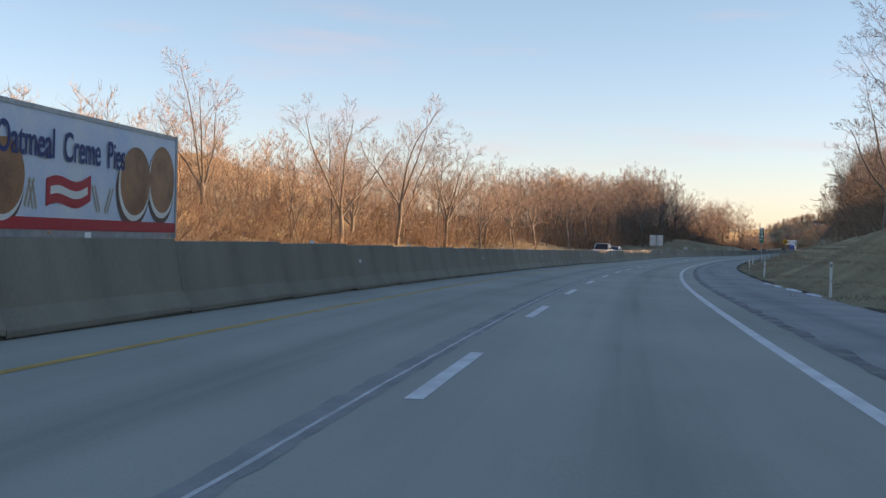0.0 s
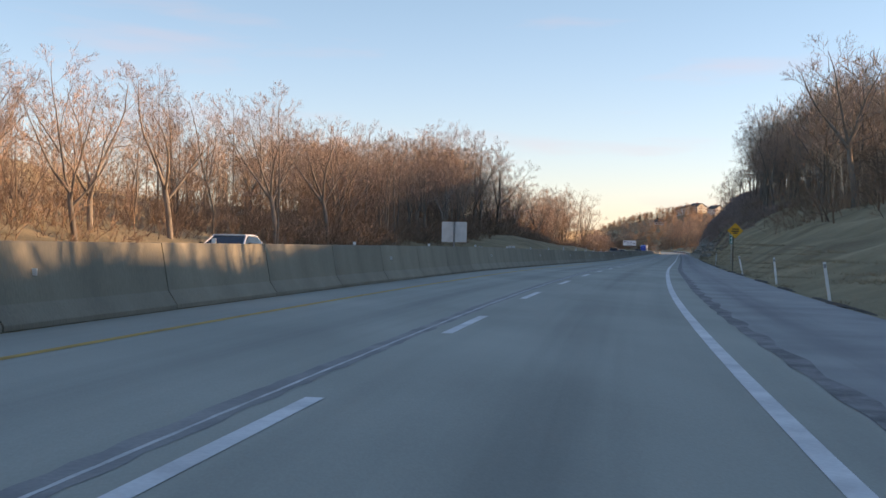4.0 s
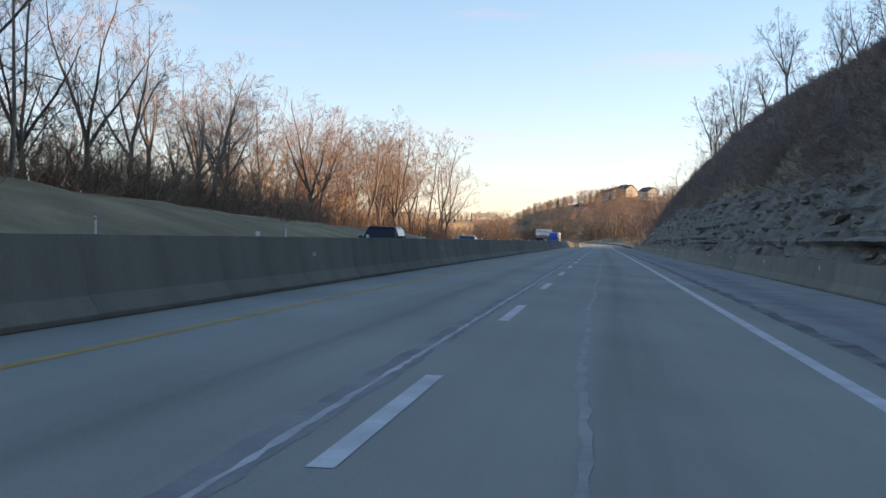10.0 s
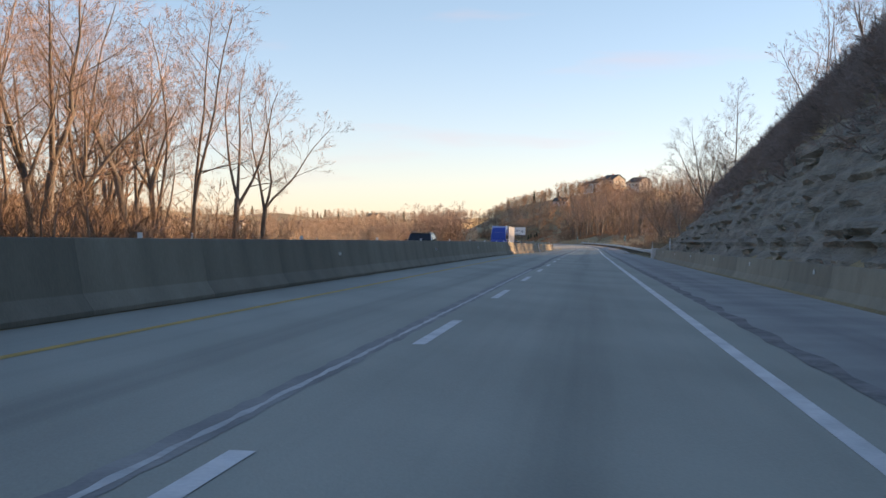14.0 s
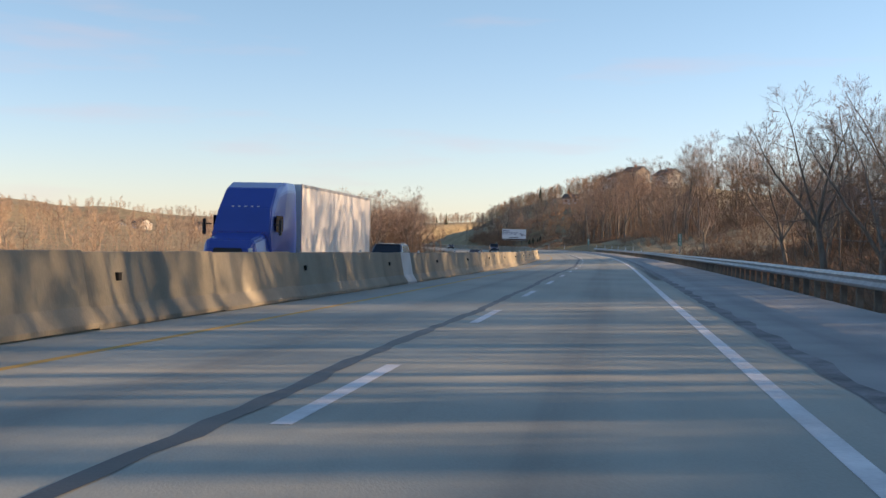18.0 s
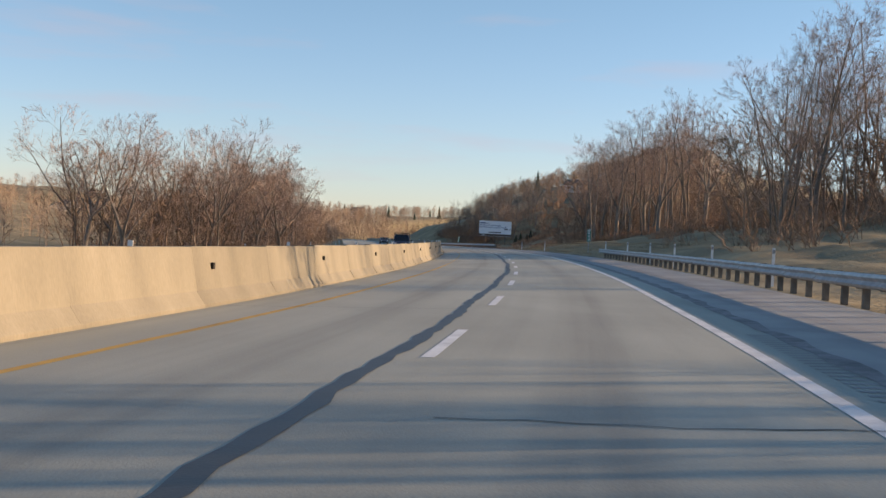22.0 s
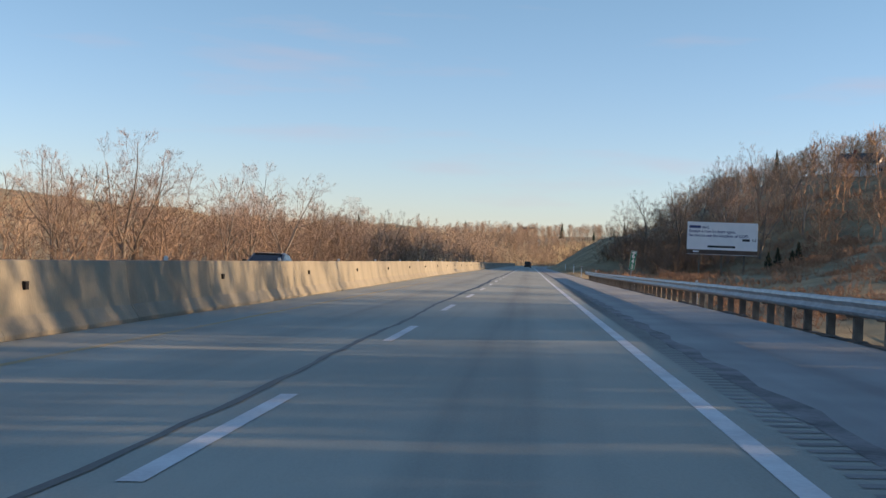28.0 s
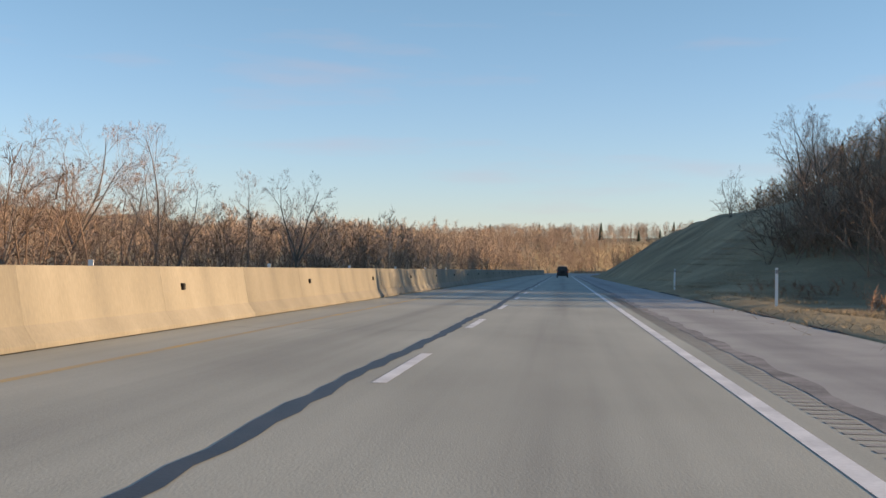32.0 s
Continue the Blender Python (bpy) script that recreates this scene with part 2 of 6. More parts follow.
ROAD_S = (-420, 0, 40, 75, 145, 215, 320, 424, 600, 669, 739, 809, 880, 950, 1052, 1122, 2700)
ROAD_Z = (3.0, 0.80, 0.59, 0.34, -0.01, 0.06, -0.24, -0.13, -0.14, -0.28, -0.35, -0.25, 0.08, 0.21, 0.16, 0.16, 0.10)


BANK_S = (-420, 0, 100, 200, 300, 420, 560, 620, 690, 740, 800, 880, 980, 1030, 1090, 2700)
BANK_E = (0.0, -0.0089, -0.0000, -0.0015, 0.0054, 0.0037, -0.0053, 0.0004, 0.0306, 0.0384, 0.0415, 0.0409, 0.0336, 0.0217, 0.0022, 0.0)


def road_z(s, n=0.0):
    """The road's surface: its grade, and its tilt to one side in the bends."""
    return np.interp(s, ROAD_S, ROAD_Z) + np.interp(s, BANK_S, BANK_E) * np.clip(n, -19, 9)


def heading(s):
    return float(np.interp(s, LINE_S, LINE_H))


def xy(s, n):
    h = np.interp(s, LINE_S, LINE_H)
    return np.interp(s, LINE_S, LINE_X) + n * np.cos(h), np.interp(s, LINE_S, LINE_Y) + n * np.sin(h)


# heights over the road of the ground on the right, at n = 9, 13, 20, 40, 80
# the n = 80 heights up to s 560 are raised, out of view, to cast shade
RIGHT = np.array((
    (-420, -0.2, 2.0, 6.5, 16, 28), (60, -0.2, 2.0, 6.5, 16, 28), (130, -0.3, 1.2, 3.4, 11, 21), (198, -0.3, 0.8, 2.2, 9.3, 19.6),
    (235, -0.3, 1.4, 3.6, 11, 24), (305, -0.1, 2.6, 6.0, 10, 24), (343, 0.1, 4.2, 7.9, 11.5, 28), (373, 0.2, 5.6, 10.0, 14, 33), (410, 0.5, 7.0, 12.5, 17, 40), (441, 0.8, 7.9, 14.5, 19.5, 44),
    (515, 1.2, 9.2, 16.2, 20.5, 46), (560, 1.0, 7.8, 14.7, 17, 40), (582, 0.8, 6.7, 13.4, 16, 20), (600, 0.6, 5.6, 12.2, 15, 18), (622, 0.4, 3.6, 8.6, 12, 18), (646, 0.0, 0.6, 2.2, 8, 18),
    (690, -0.6, -1.8, -1.5, 4, 16), (715, -0.6, -1.8, -1.5, 3, 10), (745, -0.5, -1.6, -1.4, 2, 8), (775, -0.5, -1.4, -1.0, 2, 5), (830, 0.0, 0.5, 1.2, 3, 6)))
RIGHT2 = np.array((
    (880, 0.1, 0.9, 2.0, 5, 9), (955, 0.1, 1.1, 2.2, 6, 10), (1000, -0.4, -0.6, 0.5, 4, 8), (1045, -1.0, -2.6, -3.0, -1, 4),
    (1110, -0.7, -2.4, -3.0, 0, 5), (1150, 0.1, -0.4, -1.4, 0.5, 6), (1190, 0.2, -0.2, -0.4, 1.2, 6), (1202, 0.2, 0.4, 0.9, 3.5, 7), (1225, 0.2, 2.2, 5.8, 9, 11.5),
    (1290, 0.3, 3.2, 8.0, 12, 15.5), (1360, 0.3, 2.8, 7.6, 11.5, 15), (1450, 0.1, 1.5, 4.0, 8, 12), (1600, 0.0, 0.5, 1.5, 4, 8), (2700, 0, 0.5, 1.5, 4, 8)))
RIGHT_ALL = np.concatenate([RIGHT, RIGHT2])
# and on the left, at n = -20, -26, -38, -75
LEFT = np.array((
    (-420, -0.3, -0.6, -1.0, -1), (150, -0.4, -0.8, -1.2, -1), (300, -0.2, -0.2, 0.0, 0), (355, 0.2, 0.7, 1.2, 1.5), (400, 0.8, 2.3, 3.4, 3),
    (432, 0.9, 2.7, 4.0, 3), (475, 0.6, 2.1, 3.3, 2), (530, 0.4, 1.6, 1.4, 0), (570, 0.1, 0.4, 0.0, -2), (640, -0.4, -1.5, -2.5, -5),
    (900, -0.4, -1.8, -3.0, -5), (1150, -0.4, -1.4, -2.0, -4), (1500, -0.3, -1.0, -1.5, -2), (2700, -0.3, -1.0, -1.0, -1)))
# far hills, in a straight frame that runs on from the road's last straight: along, across, their reaches and height
HILLS = ((1450, 150, 170, 66, 23.5), (1285, 118, 30, 22, 6), (2230, -40, 330, 520, 26), (1500, -620, 700, 210, 52), (900, -560, 300, 160, 42),
         (150, -290, 260, 90, 9), (2200, 560, 500, 250, 36), (400, 260, 400, 110, 6))
FX, FY = float(np.interp(1150, LINE_S, LINE_X)), float(np.interp(1150, LINE_S, LINE_Y))
FH = radians(-4.71)


def smooth(a, b, x):
    t = np.clip((x - a) / (b - a), 0, 1)
    return t * t * (3 - 2 * t)


def ripple(x, y):
    """Gentle unevenness of the land, in metres."""
    return (np.sin(x * 0.31 + 1.3 * np.sin(y * 0.17)) * np.sin(y * 0.27 + 1.1 * np.sin(x * 0.13)) * 0.5
            + 0.35 * np.sin(x * 0.83 + y * 0.41) * np.sin(y * 0.71 - x * 0.37) + 0.15 * np.sin(x * 2.1 + 0.7 * y) * np.sin(y * 1.9 - x))


def across(table, at, s, n):
    cols = np.stack([np.interp(s, table[:, 0], table[:, k + 1]) for k in range(len(at))], -1)
    out = np.zeros_like(n)
    edges = [0.0] + list(at)
    cols = np.concatenate([np.zeros(cols.shape[:-1] + (1,)), cols], -1)
    for k in range(len(at)):
        a, b = edges[k], edges[k + 1]
        f = np.clip((n - a) / (b - a), 0, 1)
        part_of = (n >= a) & (n < b)
        out = np.where(part_of, cols[..., k] * (1 - f) + cols[..., k + 1] * f, out)
    return np.where(n >= edges[-1], cols[..., -1], out)


def ground_z(s, n):
    s, n = np.broadcast_arrays(np.asarray(s, float), np.asarray(n, float))
    x, y = xy(s, n)
    right = across(RIGHT_ALL, (9 - 7.45, 13 - 7.45, 20 - 7.45, 40 - 7.45, 80 - 7.45), s, np.maximum(n - 7.45, 0))
    left = across(LEFT, (1.2, 7.2, 19.2, 56.2), s, np.maximum(-n - 18.8, 0))
    z = np.where(n > 0, right, left) * (1 - smooth(260, 900, np.abs(n)))
    along = -(x - FX) * math.sin(FH) + (y - FY) * math.cos(FH) + 1150
    beside = (x - FX) * math.cos(FH) + (y - FY) * math.sin(FH)
    away = smooth(24, 70, np.abs(n))
    for a, b, ra, rb, h in HILLS:
        z = z + away * h * np.exp(-0.5 * (((along - a) / ra) ** 2 + ((beside - b) / rb) ** 2))
    z = z + smooth(170, 300, np.abs(n)) * (5.5 * np.sin(x * 0.021 + 0.7) * np.sin(y * 0.017 + 1.1) + 3.0 * np.sin(x * 0.047 + y * 0.023))
    rough = smooth(8.2, 16, n) + smooth(20, 30, -n)
    z = z + ripple(x, y) * 0.55 * rough + ripple(x * 0.21, y * 0.21) * 1.2 * smooth(20, 60, np.abs(n))
    bed = np.where((n < 7.6) & (n > -18.9), -0.12, 0.0)
    return z + bed + road_z(s, n) - 0.01


def at(s, n, z=0.0):
    """A place: z over the road's surface."""
    x, y = xy(s, n)
    return Vector((float(x), float(y), float(road_z(s, n)) + z))


def on_ground(s, n, sink=0.0):
    x, y = xy(s, n)
    return Vector((float(x), float(y), float(ground_z(s, n)) - sink))


def mesh_of(name, verts, faces, mat, smooth_shade=False):
    me = bpy.data.meshes.new(name)
    me.from_pydata([tuple(v) for v in verts], [], [tuple(f) for f in faces])
    if smooth_shade:
        me.polygons.foreach_set("use_smooth", [True] * len(me.polygons))
    for m in (mat if isinstance(mat, (list, tuple)) else [mat]):
        me.materials.append(m)
    me.update()
    return me


def part(name, bm, mat, parent=None, label=""):
    """Links a bmesh, or a mesh, as one object under a thing or a part."""
    if isinstance(bm, bmesh.types.BMesh):
        me = bpy.data.meshes.new(name)
        bmesh.ops.recalc_face_normals(bm, faces=bm.faces)
        bm.to_mesh(me)
        bm.free()
        me.materials.append(mat)
    else:
        me = bm
    ob = new(name, me)
    if parent is not None:
        ob.parent = parent
    if label:
        ob["label"] = label
    return ob


def thing(name, label, category, group="", kind="", m=None):
    ob = new(name)
    ob.empty_display_size = 0.2
    if m is not None:
        ob.matrix_world = m
    return tagged(ob, label, category, group, kind)


def stand(s, n, turn=0.0, z=None):
    """The pose of a thing that stands at (s, n), facing along the road."""
    p = on_ground(s, n) if z is None else at(s, n, z)
    return Matrix.Translation(p) @ Matrix.Rotation(heading(s) + radians(turn), 4, "Z")


def strip(name, s_list, n_left, n_right, z, mat, parent=None, label="", thick=0.0):
    """A ribbon along the road; n_left, n_right: numbers or functions of s."""
    s = np.asarray(s_list, float)
    a = n_left(s) if callable(n_left) else np.full_like(s, n_left)
    b = n_right(s) if callable(n_right) else np.full_like(s, n_right)
    (ax, ay), (bx, by), za, zb = xy(s, a), xy(s, b), road_z(s, a) + z, road_z(s, b) + z
    k = len(s)
    verts = list(zip(ax, ay, za)) + list(zip(bx, by, zb))
    faces = [(i, i + k, i + k + 1, i + 1) for i in range(k - 1)]
    if thick:
        verts += list(zip(ax, ay, za - thick)) + list(zip(bx, by, zb - thick))
        faces += [(i + 1, i + 1 + 2 * k, i + 2 * k, i) for i in range(k - 1)] + [(i + k, i + 3 * k, i + 3 * k + 1, i + k + 1) for i in range(k - 1)]
    me = mesh_of(name, verts, faces, mat)
    where = np.concatenate([np.stack([a, s], -1), np.stack([b, s], -1)] * (2 if thick else 1))
    uv = me.uv_layers.new(name="lane")
    for lp in me.loops:
        uv.data[lp.index].uv = where[lp.vertex_index]
    return part(name, me, None, parent, label)


# ---- the ground ----
gs = np.concatenate([np.arange(S0, -60, 20), np.arange(-60, 1480, 5), np.arange(1480, S1 + 1, 24)])
right_n = np.concatenate([[7.3, 7.65, 8.2], np.arange(9, 30, 1.0), np.arange(30, 60, 3), np.arange(60, 150, 9), np.arange(150, 400, 25), np.arange(400, 1401, 100)])
left_n = np.concatenate([np.arange(-1400, -400, 100), np.arange(-400, -150, 25), np.arange(-150, -60, 9), np.arange(-60, -32, 3), np.arange(-32, -19, 1.2), [-19.0, -18.6]])
gn = np.concatenate([left_n, [-12, -6], right_n])
GS, GN = np.meshgrid(gs, gn, indexing="ij")
GX, GY = xy(GS, GN)
GZ = ground_z(GS, GN)
rows_n, cols_n = GS.shape
verts = np.stack([GX, GY, GZ], -1).reshape(-1, 3).tolist()
faces = [(i * cols_n + j, i * cols_n + j + 1, (i + 1) * cols_n + j + 1, (i + 1) * cols_n + j) for i in range(rows_n - 1) for j in range(cols_n - 1)]
ground = new("ground", mesh_of("ground", verts, faces, GRASS, True))
tagged(ground, "dry brown winter grass on verges, cut slopes and hills", "ground", kind="structure")

# ---- the road ----
RS = np.concatenate([np.arange(-400, 1500, 3), np.arange(1500, 2600, 20)])
road = strip("road", RS, -5.3, 4.35, 0.0, ASPHALT)
tagged(road, "worn grey asphalt carriageway with two lanes", "road", kind="structure")
shoulder = strip("shoulder", RS, 4.35, 7.5, 0.0, SHOULDER)
tagged(shoulder, "paved grey asphalt shoulder beside the carriageway", "shoulder", kind="structure")
opposite = strip("opposite_road", RS, -18.9, -6.4, 0.0, ASPHALT)
tagged(opposite, "grey asphalt carriageway beyond the concrete median barrier", "road", kind="structure")


def wob(seed, amount):
    return lambda s: amount * (np.sin(s * 0.37 + seed) * 0.4 + np.sin(s * 0.113 + 2 * seed) * 0.7 + np.sin(s * 1.9 + seed) * 0.16)


ML = np.arange(-60, 1450, 4.0)
edge = strip("white_edge_line", ML, 3.60, 3.77, 0.004, WHITE_LINE)
tagged(edge, "continuous white painted edge line", "road marking", kind="structure")
yellow = strip("yellow_edge_line", ML[ML < 850], -3.83, -3.68, 0.004, YELLOW_LINE)
faded = strip("faded_yellow_edge_line", ML[ML > 845], -3.83, -3.68, 0.004, FADED_LINE)
tagged(faded, "continuous yellow edge line worn nearly away", "road marking", kind="structure")
tagged(yellow, "continuous worn yellow painted edge line", "road marking", kind="structure")
far_yellow = strip("far_yellow_line", ML, -8.2, -8.06, 0.004, YELLOW_LINE)
tagged(far_yellow, "yellow painted line on the opposite carriageway", "road marking", kind="structure")
lane_line = thing("lane_line", "broken white lane line of painted dashes", "road marking", kind="structure")
DASH0 = 3.2
# the painting machine's unevenness along the way
DRIFT_S = (29, 64, 99, 133, 168, 271, 305, 340, 374, 409, 443, 478, 513, 618, 653, 724, 794, 865, 901, 1007, 1043, 1078, 1113, 1149)
DRIFT = (-0.66, -0.68, -0.77, 0.3, -0.56, -0.79, 0.13, 0.65, -0.65, -0.12, -0.36, 0.93, 0.04, -0.67, 0.26, -0.89, 0.05, -1.61, -0.76, -0.8, -0.59, -0.29, -1.24, 0.16)
k = -4
while DASH0 + 12.19 * k < 1440:
    s = DASH0 + 12.19 * k
    s += float(np.interp(s, DRIFT_S, DRIFT))
    strip("dash", (s, s + 1.5, s + 3.0, s + 4.5), -0.08, 0.08, 0.005, WHITE_LINE, lane_line)
    k += 1
# sealed and worn joints
rng = random.Random(4)
wa = wob(0.3, 0.09)


def seal_n(s):
    """The seal's middle, which draws nearer to the dashes at the end."""
    return -0.44 + wa(s) + np.interp(s, (1090, 1107, 1143), (0, 0.06, 0.14))


def seal_width(s):
    """The seal thins out on two stretches."""
    return np.interp(s, (890, 900, 935, 945, 985, 995, 1040, 1055), (1, 0.5, 0.55, 1, 1, 0.4, 0.5, 1))


seal = strip("tar_sealed_joint", np.arange(555, 1440, 0.7), lambda s: seal_n(s) - seal_width(s) * (0.10 + 0.025 * np.sin(s * 5.1) + 0.015 * np.sin(s * 1.3)), lambda s: seal_n(s) + seal_width(s) * (0.095 + 0.03 * np.sin(s * 3.7 + 1) + 0.02 * np.sin(s * 0.9)), 0.006, TAR)
tagged(seal, "wavy black tar seal along the lane joint", "joint seal", kind="structure")


def jag(s, k):
    """Crumbled edge: an uneven number from 0 to 1 along the road."""
    return np.abs(np.sin(s * (12.9 + k)) * 437.58 + k) % 1.0


worn = strip("worn_joint", np.arange(-40, 570, 0.3), lambda s: -0.42 + wa(s) * 0.08 - 0.012 - 0.035 * jag(s, 1) * np.interp(s, (250, 380), (0.4, 1.0)),
             lambda s: -0.42 + wa(s) * 0.08 + 0.012 + 0.035 * jag(s, 2) * np.interp(s, (250, 380), (0.4, 1.0)), 0.005, JOINT)
tagged(worn, "pale ravelled joint between the lanes", "joint", kind="structure")
wb = wob(1.7, 0.03)
right_joint = strip("shoulder_joint", np.arange(-60, 1440, 1.0), lambda s: 4.40 + wb(s) - 0.06 - 0.03 * np.sin(s * 2.3), lambda s: 4.40 + wb(s) + 0.20 + 0.07 * np.sin(s * 1.7), 0.005, DARKJOINT)
tagged(right_joint, "dark crumbling joint at the shoulder's edge", "joint", kind="structure")


def crack(s, n0, n1, seed, width=0.018):
    """A dark, slightly wandering crack across the lanes."""
    rg = random.Random(seed)
    ns = np.linspace(n0, n1, 12)
    mid = s + np.cumsum([rg.gauss(0, 0.05) for _ in ns])
    verts = []
    for n, m in zip(ns, mid):
        w = width * rg.uniform(0.5, 1.3)
        verts += [at(m - w, n, 0.006), at(m + w, n, 0.006)]
    faces = [(2 * i, 2 * i + 2, 2 * i + 3, 2 * i + 1) for i in range(11)]
    ob = new("crack", mesh_of("crack", verts, faces, TAR))
    tagged(ob, "dark sealed crack across the lane", "crack", kind="structure")


for i, (s, n0, n1) in enumerate(((866, -5.2, -0.5), (884, -5.2, 2.0), (640, 0.2, 4.3), (705, -5.2, -0.5), (748, -5.2, -0.5),
                                 (791, 0.6, 4.4), (806, -5.2, -0.5), (921, -5.2, -0.5), (960, -5.2, 3.6), (1000, 0.2, 4.3), (1042, -5.2, -0.5), (1080, -5.2, -0.5), (1113, -0.5, 4.3), (1119, -5.2, 4.3), (1160, -5.2, -0.5))):
    crack(s, n0, n1, i)

# rumble strip beside the edge line: flat bars, the grooves' shade put into their colour
rv, rf = [], []
for i in range(int((1240 - 690) / 0.32)):
    s = 690 + 0.32 * i
    if 800 < s < 1000:
        continue
    b = len(rv)
    rv += [at(s, 4.02, 0.004), at(s, 4.33, 0.004), at(s + 0.14, 4.33, 0.004), at(s + 0.14, 4.02, 0.004)]
    rf.append((b, b + 1, b + 2, b + 3))
rumble = new("rumble_strip", mesh_of("rumble_strip", rv, rf, GROOVE_SHADE))
tagged(rumble, "row of flat bars coloured like shaded rumble grooves beside the edge line", "rumble strip", kind="stuff")

# darker band of old sealing beside the dashes
band = strip("dark_band", np.arange(-60, 640, 0.35), lambda s: -0.57 + wa(s) * 0.3 - 0.05 * jag(s, 3), lambda s: -0.34 + wa(s) * 0.12 + 0.05 * jag(s, 4), 0.003, SEALBAND)
tagged(band, "darker band of worn asphalt along the lane joint", "joint", kind="structure")

# worn seam that wanders in the lane
seam = strip("worn_seam", np.arange(352, 478, 0.5), lambda s: np.interp(s, (352, 380, 430, 470, 520), (1.55, 1.25, 1.45, 2.4, 3.5)) + 0.03 * np.sin(s * 0.6) + 0.012 * np.sin(s * 3.1) - np.interp(s, (352, 372, 415, 478), (0.006, 0.04, 0.035, 0.004)) * (1 + 0.5 * np.sin(s * 5.3)),
             lambda s: np.interp(s, (352, 380, 430, 470, 520), (1.55, 1.25, 1.45, 2.4, 3.5)) + 0.03 * np.sin(s * 0.6) + 0.012 * np.sin(s * 3.1) + np.interp(s, (352, 372, 415, 478), (0.006, 0.04, 0.035, 0.004)) * (1 + 0.6 * np.sin(s * 6.1 + 1)), 0.005, SEAM)
tagged(seam, "pale ravelled seam wandering along the lane", "joint", kind="structure")


def barrier_profile(height, base, top, foot=0.08, knee=0.33, knee_in=0.17):
    half = [(base, 0.0), (base, foot), (base - knee_in, knee), (top, height)]
    return [(-a, b) for a, b in half] + [(a, b) for a, b in reversed(half)]


def barrier_mesh(name, length, profile, mat, bevel=0.006):
    bm = bmesh.new()
    rings = []
    for y in (0.003, length - 0.003):
        rings.append([bm.verts.new((x, y, z)) for x, z in profile])
    m = len(profile)
    for i in range(m):
        bm.faces.new((rings[0][i], rings[0][(i + 1) % m], rings[1][(i + 1) % m], rings[1][i]))
    bm.faces.new(rings[0]), bm.faces.new(list(reversed(rings[1])))
    bmesh.ops.recalc_face_normals(bm, faces=bm.faces)
    bmesh.ops.bevel(bm, geom=[e for e in bm.edges], offset=bevel, segments=1, affect="EDGES")
    me = bpy.data.meshes.new(name)
    bm.to_mesh(me)
    bm.free()
    me.materials.append(mat)
    return me


SEG = 6.1
median = thing("median_barrier", "tall weathered concrete median barrier with sloped faces", "barrier", kind="structure")
seg_mesh = barrier_mesh("barrier_segment", SEG, barrier_profile(1.175, 0.42, 0.10), CONCRETE)
# drain holes: shallow blocks whose near-black colour stands for the shade inside
slot_bm = bmesh.new()
bmesh.ops.create_cube(slot_bm, size=1, matrix=Matrix.Diagonal((0.06, 0.13, 0.13, 1)))
slot_me = bpy.data.meshes.new("drain_slot")
slot_bm.to_mesh(slot_me)
slot_bm.free()
slot_me.materials.append(SLOT_SHADE)
tab_bm = bmesh.new()
bmesh.ops.create_cube(tab_bm, size=1, matrix=Matrix.Translation((0, 0, 0.05)) @ Matrix.Diagonal((0.09, 0.02, 0.10, 1)))
tab_me = bpy.data.meshes.new("reflector")
tab_bm.to_mesh(tab_me)
tab_bm.free()
tab_me.materials.append(PALE)
MED_N = -5.80
for i in range(-8, 240):
    s = i * SEG
    a = at(s, MED_N)
    ob = part("barrier_segment", seg_mesh, None, median)
    ob.matrix_world = Matrix.Translation(a) @ Matrix.Rotation(heading(s + SEG / 2), 4, "Z")
    if i % 2 == 0 and s > 618:
        p = at(s + 1.2, MED_N + 0.195, 0.78)
        slot = part("drain_slot", slot_me, None, median)
        slot.matrix_world = Matrix.Translation(p) @ Matrix.Rotation(heading(s), 4, "Z")
    if s < 618 and i % 4 == 0:
        spot = part("reflector", tab_me, None, median)
        spot.matrix_world = Matrix.Translation(at(s + 1.2, MED_N + 0.20, 0.70)) @ Matrix.Rotation(heading(s), 4, "Z")
    if i % 2 == 1 and i < 200:
        p = at(s + 3, MED_N, 1.173)
        tab = part("reflector", tab_me, None, median)
        tab.matrix_world = Matrix.Translation(p) @ Matrix.Rotation(heading(s), 4, "Z")

# ---- bare trees ----
def tube(out, pts, radii, sides):
    """Adds a tapered tube through the points to out = (verts, faces)."""
    verts, faces = out
    base = len(verts)
    for i, (p, r) in enumerate(zip(pts, radii)):
        d = (pts[min(i + 1, len(pts) - 1)] - pts[max(i - 1, 0)]).normalized()
        u = d.orthogonal().normalized()
        v = d.cross(u)
        for k in range(sides):
            a = 2 * math.pi * k / sides
            verts.append(p + (u * math.cos(a) + v * math.sin(a)) * r)
    for i in range(len(pts) - 1):
        for k in range(sides):
            a, b = base + i * sides + k, base + i * sides + (k + 1) % sides
            faces.append((a, b, b + sides, a + sides))


def bough(out, rg, start, way, length, radius, steps, sides, bend, lift):
    pts, radii, p, d = [start], [radius], start.copy(), way.normalized()
    for i in range(steps):
        d = (d + Vector((rg.gauss(0, bend), rg.gauss(0, bend), rg.gauss(0, bend) + lift))).normalized()
        p = p + d * (length / steps)
        pts.append(p.copy())
        radii.append(radius * (1 - 0.75 * (i + 1) / steps))
    tube(out, pts, radii, sides)
    return pts, radii


def side_way(rg, d, spread):
    u = d.orthogonal().normalized()
    v = d.cross(u)
    a = rg.uniform(0, 2 * math.pi)
    return (d * math.cos(spread) + (u * math.cos(a) + v * math.sin(a)) * math.sin(spread)).normalized()


